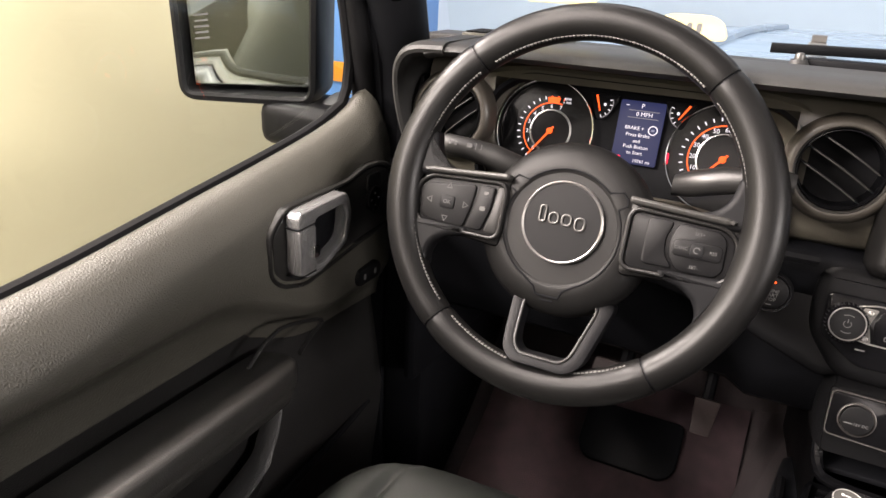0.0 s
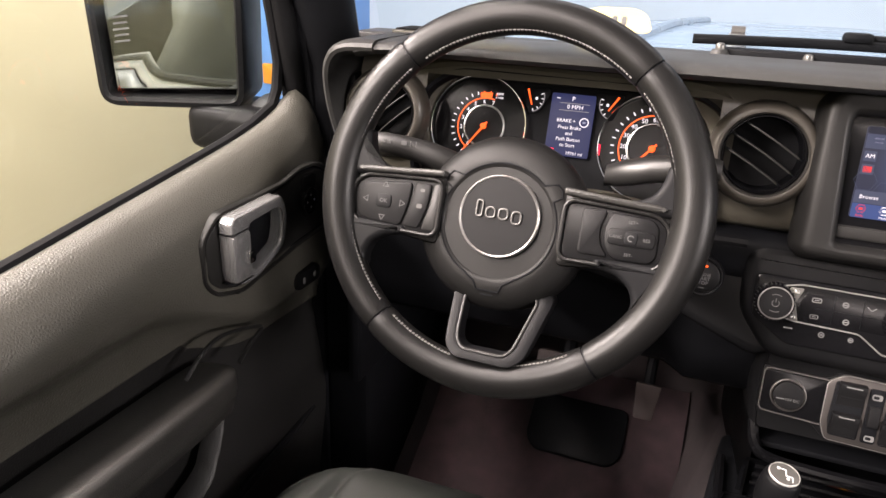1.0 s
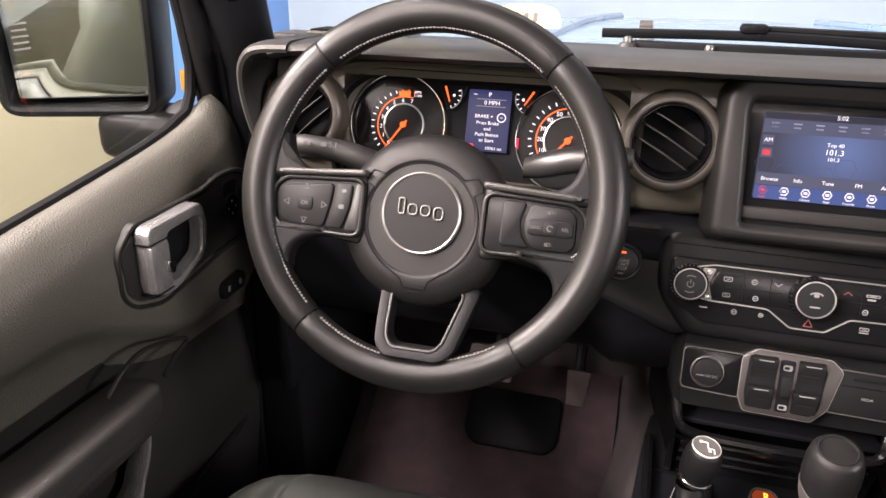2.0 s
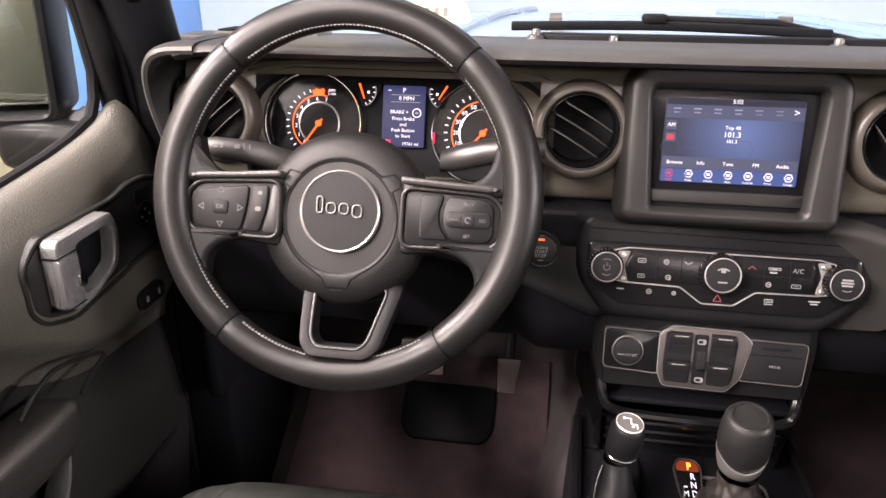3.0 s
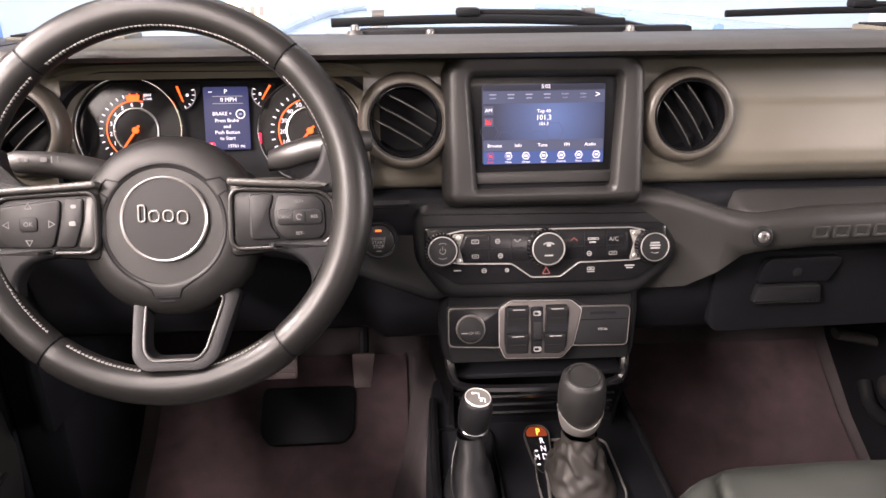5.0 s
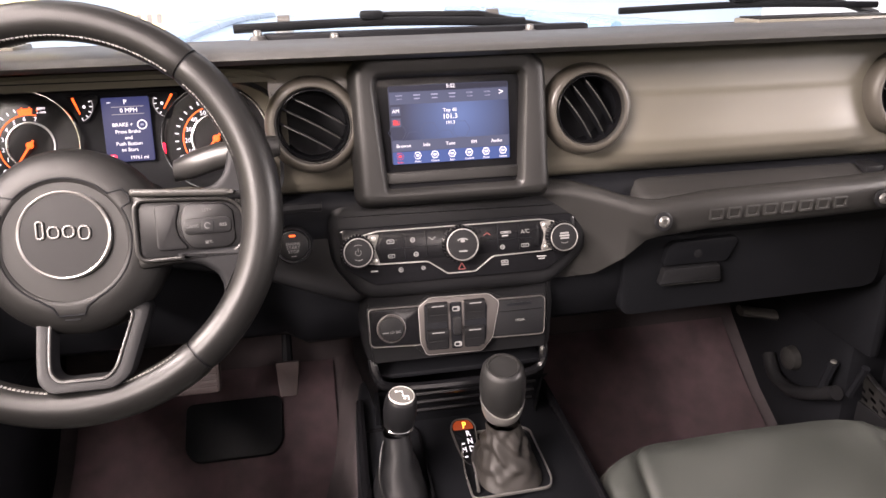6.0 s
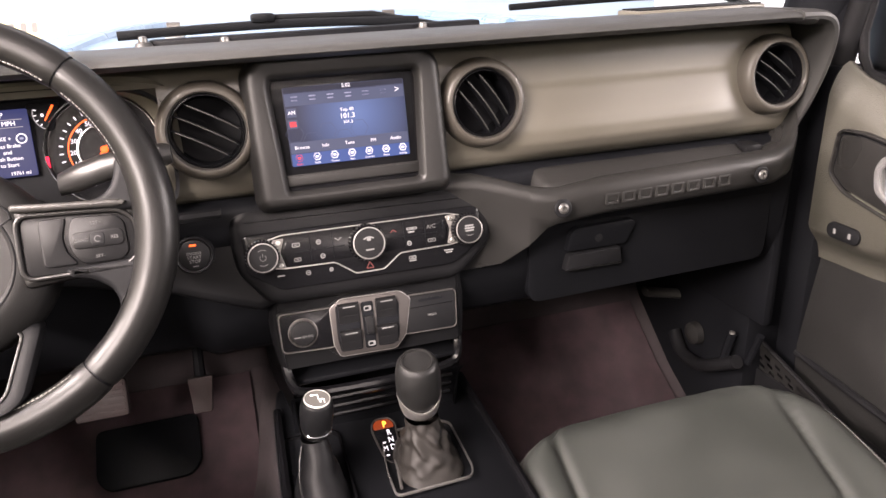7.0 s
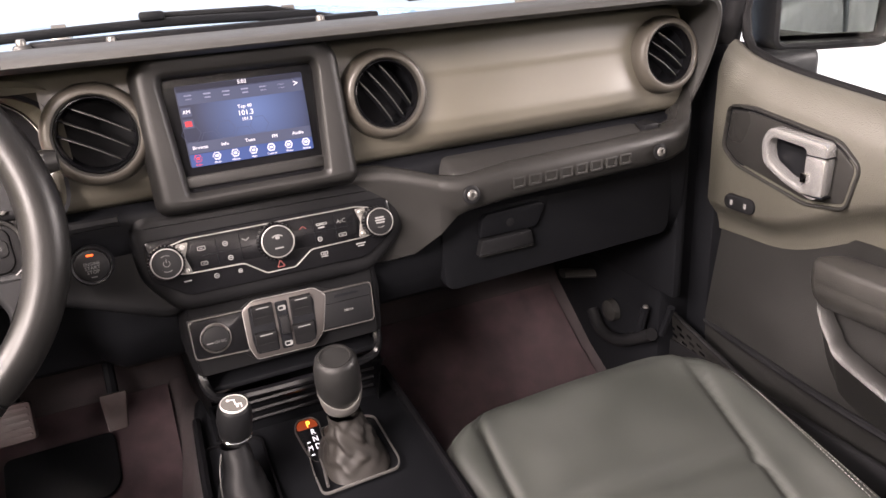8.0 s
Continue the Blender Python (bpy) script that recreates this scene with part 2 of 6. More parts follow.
def lathe(profile, n=40, bm=None, m=None, sx=1.0, sy=1.0, cap0=False, cap1=False):
    """Profile rows (radius, z), turned about z."""
    bm2 = bmesh.new()
    skin(bm2, [[(sx * r * math.cos(2 * math.pi * i / n), sy * r * math.sin(2 * math.pi * i / n), z) for i in range(n)] for r, z in profile], cap0=cap0, cap1=cap1)
    if m is not None:
        bm2.transform(m)
    if bm is None:
        return bm2
    join(bm, bm2)
    return bm


def join(bm, other):
    me = bpy.data.meshes.new("t")
    other.to_mesh(me)
    other.free()
    bm.from_mesh(me)
    bpy.data.meshes.remove(me)
    return bm


def tube(pts, r, n=10, closed=False, bm=None, flat=1.0, up=(0, 0, 1)):
    """A round bar along a line of points; r: one radius or one for each point; flat: its height over its width."""
    bm = bm or bmesh.new()
    pts = [Vector(p) for p in pts]
    k, rings = len(pts), []
    for i, p in enumerate(pts):
        a, b = pts[i - 1] if (i or closed) else p, pts[(i + 1) % k] if (i < k - 1 or closed) else p
        d = (b - a).normalized()
        s = d.cross(Vector(up))
        s = s.normalized() if s.length > 1e-4 else d.orthogonal().normalized()
        u = s.cross(d).normalized()
        q = r[i] if isinstance(r, (list, tuple)) else r
        rings.append([p + s * q * math.cos(2 * math.pi * j / n) + u * q * flat * math.sin(2 * math.pi * j / n) for j in range(n)])
    return skin(bm, rings, wrap=closed, cap0=not closed, cap1=not closed)


def curve_pts(pts, n=8):
    """A smooth line through the points."""
    P = [Vector(p) for p in pts]
    out = []
    for i in range(len(P) - 1):
        a, b, c, d = P[max(i - 1, 0)], P[i], P[i + 1], P[min(i + 2, len(P) - 1)]
        for j in range(n):
            t = j / n
            out.append(0.5 * (2 * b + (c - a) * t + (2 * a - 5 * b + 4 * c - d) * t * t + (3 * b - a - 3 * c + d) * t ** 3))
    return out + [P[-1]]


def box(x0, x1, y0, y1, z0, z1, b=0.003, bm=None, seg=2):
    bm2 = bmesh.new()
    bmesh.ops.create_cube(bm2, size=1, matrix=Matrix.Translation(((x0 + x1) / 2, (y0 + y1) / 2, (z0 + z1) / 2)) @ Matrix.Diagonal((x1 - x0, y1 - y0, z1 - z0, 1)))
    if b:
        bmesh.ops.bevel(bm2, geom=bm2.edges[:], offset=b, segments=seg, profile=0.5, affect="EDGES")
    return bm2 if bm is None else join(bm, bm2)


def letters(name, text, size, m, mat, parent, label="", align="CENTER", squeeze=1.0, thick=0.0002):
    """Writing with the built-in font, standing on the plane of m at its origin."""
    c = bpy.data.curves.new(name, "FONT")
    c.body, c.size, c.align_x, c.align_y, c.extrude, c.resolution_u = text, size, align, "CENTER", thick, 2
    tmp = bpy.data.objects.new(name, c)
    scene.collection.objects.link(tmp)
    bpy.context.view_layer.update()
    me = bpy.data.meshes.new_from_object(tmp.evaluated_get(bpy.context.evaluated_depsgraph_get()))
    bpy.data.objects.remove(tmp)
    bm = bmesh.new()
    bm.from_mesh(me)
    bpy.data.meshes.remove(me)
    return part(name, bm, mat, parent, label, m @ Matrix.Diagonal((squeeze, 1, 1, 1)))


def at(x, y, z=0.0, roll=0.0):
    return Matrix.Translation((x, y, z)) @ Matrix.Rotation(radians(roll), 4, "Z")


def bar(w, h, z1=0.0004, r=None):
    return plate(rrect(w, h, r or min(w, h) * 0.3, 2), 0, z1, 0.0001, steps=1)


def arc_band(r0, r1, a0, a1, z0=0.0, z1=0.0003, n=40):
    """A flat curved stripe; angles in degrees."""
    bm = bmesh.new()
    angles = [radians(a0 + (a1 - a0) * i / n) for i in range(n + 1)]
    rings = [[(r * math.cos(a), r * math.sin(a), z) for r, z in ((r0, z0), (r0, z1), (r1, z1), (r1, z0))] for a in angles]
    return skin(bm, rings, cap0=True, cap1=True)

CX = -0.003  # the car's centre line


# ---- workshop round the car ----
def room():
    bm = box(-9, 9, -9, 9, -0.2, 0.0, 0)
    tagged(part("ground", bm, CONCRETE), "pale polished concrete workshop floor", "floor", kind="structure")
    # top of this wall, out of view, is cut low for lamps behind
    tagged(part("wall_left", box(-1.85, -1.75, -4.5, 1.93, 0, 2.05, 0), WALLCREAM), "cream painted partition wall beside the car", "wall", kind="structure")
    tagged(part("wall_far_left", box(-3.75, -3.6, -5, 6, 0, 3.4, 0), WALLWHITE), "white painted workshop wall behind the partition", "wall", kind="structure")
    tagged(part("wall_right", box(3.9, 4.05, -5, 6, 0, 3.4, 0), WALLWHITE), "bright white painted workshop wall", "wall", kind="structure")
    tagged(part("wall_front", box(-3.6, 3.9, 6, 6.15, 0, 3.4, 0), WALLBLUE), "pale blue painted workshop wall", "wall", kind="structure")
    # back wall and ceiling are out of view; their grey cuts bounced light
    tagged(part("wall_back", box(-3.6, 3.9, -5.15, -5, 0, 3.4, 0), CEIL), "unseen back wall, grey to cut bounced light", "wall", kind="structure")
    tagged(part("ceiling", box(-3.75, 4.05, -5.15, 6.15, 3.4, 3.55, 0), CEIL), "unseen ceiling, grey to cut bounced light", "ceiling", kind="structure")
    for y in (-1.92, -0.70, 0.52):
        tagged(part("trim", box(-1.752, -1.7485, y, y + 0.003, 0, 2.05, 0), JOINT), "thin joint between two wall panels", "panel joint", kind="structure")


room()


def blue_block():
    # cabinet form made up for an unidentified pale blue shape and amber spot
    t = thing("blue_stand_in", (-1.95, 2.3, 0), "pale blue box with an amber square, standing in for an unidentified shape", "cabinet")
    part("body", box(-2.36, -1.56, 2.03, 2.5, 0.0, 1.9, 0.01), BLUE, t)
    for x0, x1 in ((-2.34, -1.97), (-1.95, -1.58)):
        d = part("door", box(x0, x1, 2.01, 2.03, 0.08, 1.86, 0.004), BLUE, t)
        part("handle", box(x0 + 0.03, x0 + 0.045, 1.985, 2.012, 0.9, 1.05, 0.004), STEEL, d)
    part("tag", box(-1.735, -1.655, 1.996, 2.012, 0.955, 1.025, 0.004), AMBER, t, "amber square")


blue_block()


# ---- car shell ----
def sill_z(y):
    """Height of the doors' upper edge along the car."""
    return float(np.interp(y, [-0.6, 0.13, 0.24, 0.38, 0.49, 0.56, 0.60, 0.63], [1.085, 1.103, 1.122, 1.143, 1.159, 1.174, 1.189, 1.222]))


def smooth_sill(y):
    w = 0.10 if y < 0.42 else max(0.004, 0.10 * (0.60 - y) / 0.18)
    return sum(sill_z(y + w * (k / 6 - 0.5) * 2) for k in range(7)) / 7


def shell():
    floor = bmesh.new()
    rows = []
    for x in np.linspace(-0.74, 0.74, 38):
        rise = 0.27 * math.exp(-((x - CX) / 0.17) ** 4)
        row = []
        for y, z in ((-1.2, 0.48), (0.2, 0.48), (0.55, 0.49), (0.74, 0.53), (0.86, 0.60), (0.98, 0.70), (1.06, 0.82), (1.08, 1.0), (1.06, 1.2)):
            row.append((x, y, max(z, 0.48 + rise)))
        rows.append(row)
    skin(floor, rows, closed=False)
    tagged(part("floor", floor, CARPET), "black brown carpet over the footwells and tunnel", "carpet", kind="structure")
    # rear roof, tailgate and body sides
    # unseen roof, open in front to let lamps in, pale to bounce light
    roof = bmesh.new()
    skin(roof, [[(x, y, 1.80 - 0.03 * (x / 0.7) ** 2) for y in np.linspace(-0.40, -1.75, 9)] for x in np.linspace(-0.72, 0.72, 9)], closed=False)
    bmesh.ops.solidify(roof, geom=roof.faces[:], thickness=0.03)
    tagged(part("ceiling_of_car", roof, LINER), "unseen rear roof of the car, open ahead and pale to spread light", "roof", kind="structure")
    back = box(-0.74, 0.74, -1.78, -1.74, 0.4, 1.12, 0.01)
    tagged(part("wall_tailgate", back, HARD), "dark tailgate behind the seats", "tailgate", kind="structure")
    for s in (-1, 1):
        x0, x1 = sorted((s * 0.72, s * 0.77))
        bm = box(x0, x1, -1.75, -0.62, 0.42, 1.12, 0.01)
        box(x0, x1, -0.70, -0.60, 1.1, 1.80, 0.01, bm)
        box(x0, x1, -1.76, -1.66, 1.1, 1.80, 0.01, bm)
        tagged(part("wall_side", bm, HARD), "dark body side behind the front door", "body side", kind="structure")
        # painted flank and rear side window
        x2, x3 = sorted((s * 0.772, s * 0.79))
        bm = box(x2, x3, -1.76, -0.63, 0.42, 1.115, 0.008)
        for y0, y1 in ((-0.72, -0.63), (-1.76, -1.64)):
            box(x2, x3, y0, y1, 1.112, 1.78, 0.008, bm)
        box(x2, x3, -1.76, -0.63, 1.72, 1.79, 0.008, bm)
        f = tagged(part("wall_flank", bm, BODY), "grey painted rear flank of the car with a side window", "car flank", kind="structure")
        part("belt_trim", box(min(s * 0.79, s * 0.797), max(s * 0.79, s * 0.797), -1.74, -0.64, 1.10, 1.122, 0.003), SEAL, f)
        g = part("side_glass", box(min(s * 0.776, s * 0.780), max(s * 0.776, s * 0.780), -1.65, -0.71, 1.11, 1.73, 0), TINTED, f, "green tinted side window")
        g.visible_shadow = False
        bm = bmesh.new()
        # windscreen pillar with its inner cover
        tube([(s * 0.705, 0.70, 1.12), (s * 0.70, 0.69, 1.25), (s * 0.685, 0.60, 1.5), (s * 0.655, 0.50, 1.80)], [0.045, 0.045, 0.042, 0.042], 12, bm=bm, flat=1.0)
        box(min(s * 0.63, s * 0.70), max(s * 0.63, s * 0.70), 0.66, 1.05, 0.48, 1.20, 0.01, bm)
        tagged(part("pillar", bm, BLACK), "black windscreen pillar beside the dashboard", "pillar", kind="structure")
        bm = tube(curve_pts([(s * 0.655, 0.60, 1.335), (s * 0.625, 0.575, 1.36), (s * 0.62, 0.555, 1.42), (s * 0.62, 0.53, 1.50), (s * 0.645, 0.51, 1.56)], 5), 0.015, 10)
        h = thing("pillar_handle", (s * 0.64, 0.58, 1.34), "black rubber grab handle bolted to the windscreen pillar", "grab handle")
        part("grip", bm, HARD, h)
    bm = box(-0.70, 0.70, 0.44, 0.56, 1.74, 1.80, 0.015)
    tagged(part("header_rail", bm, HARD), "dark header rail over the windscreen", "header rail", kind="structure")


shell()


def windscreen():
    t = thing("window_1", (0, 0.76, 1.27), "clear flat windscreen, slightly dirty", "windscreen", kind="structure")
    bm = bmesh.new()
    skin(bm, [[(-0.66, 0.765, 1.275), (0.66, 0.765, 1.275)], [(-0.62, 0.50, 1.77), (0.62, 0.50, 1.77)]], closed=False)
    g = part("pane", bm, GLASS, t)
    g.visible_shadow = False
    part("frame", box(-0.70, 0.70, 0.76, 0.83, 1.22, 1.276, 0.006), TOPPAD, t)
    part("lower_strip", box(-0.215, 0.20, 0.735, 0.760, 1.266, 1.2880, 0.003), BLACK, t, "black strip at the foot of the glass")


def screen_bolts():
    for x, z in ((-0.219, 1.2905), (-0.128, 1.2845), (0.119, 1.2865)):
        b = thing("screen_bolt", (x, 0.73, z - 0.006), "small pale bolt head at the foot of the windscreen", "bolt", "windscreen bolts")
        part("head", lathe([(0.0054, -0.004), (0.0054, 0.000), (0.0044, 0.0025), (0.0025, 0.0034), (0.0, 0.0036)], 20), BOLTMAT, b, m=Matrix.Translation((x, 0.73, z)))
        part("boss", lathe([(0.013, -0.014), (0.010, -0.007), (0.0080, -0.0038), (0.005, -0.0036)], 20), TOPPAD, b, m=Matrix.Translation((x, 0.73, z)))


windscreen()
screen_bolts()


def bonnet():
    t = thing("bonnet", (0, 1.0, 1.18), "pale blue painted car bonnet in front of the windscreen", "bonnet")
    bm = bmesh.new()
    rows = []
    for y in np.linspace(0.98, 2.25, 10):
        rows.append([(x, y, 1.245 + 0.022 * math.cos(x * 2.2) - 0.022 * ((y - 0.98) / 1.2) ** 2 - (0.05 if abs(x) > 0.6 else 0)) for x in np.linspace(-0.68, 0.68, 17)])
    skin(bm, rows, closed=False)
    part("panel", bm, HOOD, t)
    part("cowl", box(-0.70, 0.70, 0.83, 0.98, 1.20, 1.245, 0.006), BLACK, t, "black plastic cowl grille")
    for x in (-0.20, 0.150):
        h = part("hinge", box(x - 0.014, x + 0.014, 1.03, 1.10, 1.258, 1.284, 0.006), SILVER, t)
        part("knuckle", tube([(x - 0.010, 1.06, 1.286), (x + 0.010, 1.06, 1.286)], 0.009, 10), DARKSILVER, h)
    part("ridge", tube(curve_pts([(-0.36, 1.02, 1.258), (-0.34, 1.6, 1.258), (-0.28, 2.2, 1.243)], 6), 0.012, 8), HOOD, t)
    part("ridge", tube(curve_pts([(0.36, 1.02, 1.258), (0.34, 1.6, 1.258), (0.28, 2.2, 1.243)], 6), 0.012, 8), HOOD, t)
    for s in (-1, 1):
        f = thing("front_wing", (s * 0.8, 1.6, 0.9), "pale blue painted front wing of the car", "wing")
        part("panel", box(min(s * 0.70, s * 0.90), max(s * 0.70, s * 0.90), 1.15, 2.3, 0.8, 1.08, 0.04), HOOD, f)
        part("wheel", lathe([(0.12, -0.11), (0.36, -0.11), (0.40, -0.07), (0.40, 0.07), (0.36, 0.11), (0.12, 0.11)], 36, cap0=True, cap1=True), SEAL, f, m=Matrix.Translation((s * 0.80, 1.7, 0.40)) @ Matrix.Rotation(radians(90), 4, "Y"))


bonnet()


def rear_wheels():
    for s in (-1, 1):
        t = thing("rear_wheel", (s * 0.80, -1.25, 0.40), "black rear tyre on a grey steel rim", "wheel", "rear wheels")
        m = Matrix.Translation((s * 0.84, -1.25, 0.40)) @ Matrix.Rotation(radians(90), 4, "Y")
        part("tyre", lathe([(0.22, -0.11), (0.36, -0.11), (0.40, -0.07), (0.40, 0.07), (0.36, 0.11), (0.22, 0.11)], 40), SEAL, t, m=m)
        part("rim", lathe([(0.22, -0.10), (0.22, 0.06), (0.12, 0.08), (0.0, 0.08)], 32), SILVER, t, m=m)


rear_wheels()


def wiper(x0, x1, y, z, r=0.0044):
    t = thing("wiper", (x1, y + 0.03, z - 0.02), "black windscreen wiper resting at the foot of the windscreen", "wiper", "windscreen wipers")
    part("blade", tube(curve_pts([(x0, y, z), (x0 + (x1 - x0) * 0.5, y, z + 0.003), (x1, y, z - 0.003)], 6), r, 8, flat=1.3), BLACK, t)
    part("arm", tube([(x0 + (x1 - x0) * 0.45, y + 0.004, z + 0.011), (x0 + (x1 - x0) * 0.85, y + 0.03, z + 0.006), (x1 + 0.06, y + 0.07, z - 0.02)], [r, r * 1.3, r * 1.7], 8), HARD, t)
    part("clip", box(x0 + (x1 - x0) * 0.42, x0 + (x1 - x0) * 0.5, y - 0.008, y + 0.012, z + 0.006, z + 0.017, 0.004), BLACK, t)


wiper(-0.252, 0.128, 0.785, 1.2925)
wiper(0.262, 0.66, 0.785, 1.2985, 0.0035)


# ---- dashboard ----
def dashboard():
    t = thing("dashboard", (CX, 0.75, 0.95), "wide dark grey moulded dashboard with a satin face and padded top", "dashboard")
    # padded top, running to the windscreen
    bm = bmesh.new()
    rows = []
    for x in np.linspace(-0.592, 0.586, 60):
        e = min(1.0, (0.60 - abs(x - CX)) / 0.05)
        d = 0.014 * (1 - math.sqrt(max(0.0, 1 - (1 - e) ** 2))) if e < 1 else 0.0
        rows.append([(x, y, z - d) for y, z in ((0.62, 1.2705), (0.574, 1.2705), (0.563, 1.2725), (0.558, 1.2770), (0.561, 1.2815), (0.570, 1.2845), (0.60, 1.286), (0.65, 1.286), (0.70, 1.284), (0.735, 1.281), (0.77, 1.262))])
    skin(bm, rows, closed=False)
    part("top_pad", bm, TOPPAD, t, "grained padded dashboard top", sharp=60)
    # hood that turns down at both ends
    for s in (-1, 1):
        bm = bmesh.new()
        line = [(p.x, p.y) for p in curve_pts([(0.565, 1.278, 0), (0.600, 1.276, 0), (0.619, 1.267, 0), (0.630, 1.247, 0), (0.6335, 1.215, 0), (0.631, 1.18, 0), (0.625, 1.15, 0), (0.616, 1.118, 0)], 5)]
        rows = []
        for x, z in line:
            k = Vector((max(0.0, x - 0.575), max(0.004, z - 1.17 if x < 0.615 else 0.03 * (z - 1.12) / 0.1))).normalized()
            ring = []
            for u, y in ((0.008, 0.75), (0.008, 0.576), (0.007, 0.566), (0.004, 0.559), (0.0, 0.557), (-0.004, 0.559), (-0.007, 0.566), (-0.008, 0.576), (-0.008, 0.70)):
                ring.append((CX + s * (x + u * k.x), y + 0.30 * (1.274 - z) * (y < 0.6), z + u * k.y))
            rows.append(ring)
        skin(bm, rows, closed=True, cap0=True, cap1=True)
        part("end_hood", bm, TOPPAD, t)
        part("end_panel", box(min(s * 0.622, s * 0.642), max(s * 0.622, s * 0.642), 0.62, 0.95, 0.80, 1.24, 0.008), BLACK, t)
    # satin face, a shallow bowl under the lip, open for the vents and the instruments
    # third value: a bulge whose crease is shaped in for a shadow line
    prof = ((0.66, 1.268, 0), (0.636, 1.262, 0), (0.628, 1.245, 0.0), (0.624, 1.216, 0.0), (0.621, 1.210, 0.15), (0.617, 1.175, 0.85), (0.615, 1.16, 1), (0.615, 1.145, 1), (0.618, 1.132, 0.7), (0.624, 1.121, 0.1), (0.640, 1.113, 0))
    zs = np.linspace(1.266, 1.114, 40)
    py, pw = (np.interp(zs, [p[1] for p in prof][::-1], [p[k] for p in prof][::-1]) for k in (0, 2))
    bm = bmesh.new()
    xs = np.linspace(-0.618, 0.612, 300)
    grid = [[bm.verts.new((x, y - 0.014 * math.exp(-((x - 0.36) / 0.165) ** 8) * w, z)) for y, z, w in zip(py, zs, pw)] for x in xs]
    for a, b in zip(grid, grid[1:]):
        for k in range(len(zs) - 1):
            c = (a[k].co + b[k + 1].co) / 2
            if any((c.x - vx) ** 2 + (c.z - 1.2) ** 2 < 0.0500 ** 2 for vx in (-0.161, 0.155, -0.577, 0.574)):
                continue
            if -0.532 < c.x < -0.206 and 1.122 < c.z < 1.246:
                continue
            bm.faces.new((a[k], a[k + 1], b[k + 1], b[k]))
    part("face_panel", bm, FACE, t, "satin grey face panel", sharp=60)
    # lower body behind the knee panels
    bm = bmesh.new()
    rows = []
    for x in np.linspace(-0.63, 0.624, 50):
        kn = 1.0 if x < -0.2 else 0.0
        rows.append([(x, y, z) for y, z in ((0.66, 1.118), (0.618, 1.112), (0.610, 1.104), (0.610, 1.085), (0.612 + 0.02 * kn, 1.03), (0.616 + 0.03 * kn, 0.97), (0.630 + 0.03 * kn, 0.925), (0.66 + 0.03 * kn, 0.905), (0.90, 0.93))])
    skin(bm, rows, closed=False)
    # deep black here also stands for the shade below the grab bar
    part("lower_panel", bm, BLACK, t, sharp=60)
    # lip line under the face, driver's side
    part("ledge", tube(curve_pts([(-0.61, 0.594, 1.108), (-0.4, 0.590, 1.111), (-0.16, 0.588, 1.113)], 6), 0.006, 8), HARD, t)
    # defroster grilles on the top
    for x0, x1 in ((-0.60, -0.47), (0.40, 0.60)):
        g = part("defroster_grille", box(x0, x1, 0.672, 0.728, 1.276, 1.2885, 0.002), FACE, t)
        for i in range(5):
            part("slat", box(x0 + 0.004, x1 - 0.004, 0.676 + 0.0105 * i, 0.680 + 0.0105 * i, 1.288, 1.2905, 0.0005), HARD, g)


dashboard()


def bolts():
    for x, y, z in ((0.2335, 0.552, 1.0745), (0.5235, 0.554, 1.0805)):
        t = thing("bolt", (x, y, z), "zinc star-drive bolt in the dashboard grab bar", "bolt", "grab bar bolts")
        m = F(x, y, z, 10)
        part("washer", lathe([(0.0115, 0), (0.0115, 0.002), (0.010, 0.003), (0.008, 0.003)], 24, cap0=True, cap1=True), HARD, t, m=m)
        part("head", lathe([(0.0068, 0.001), (0.0068, 0.004), (0.0055, 0.0055), (0.0032, 0.006), (0.0028, 0.0035)], 20, cap0=True, cap1=True), BOLTMAT, t, m=m)


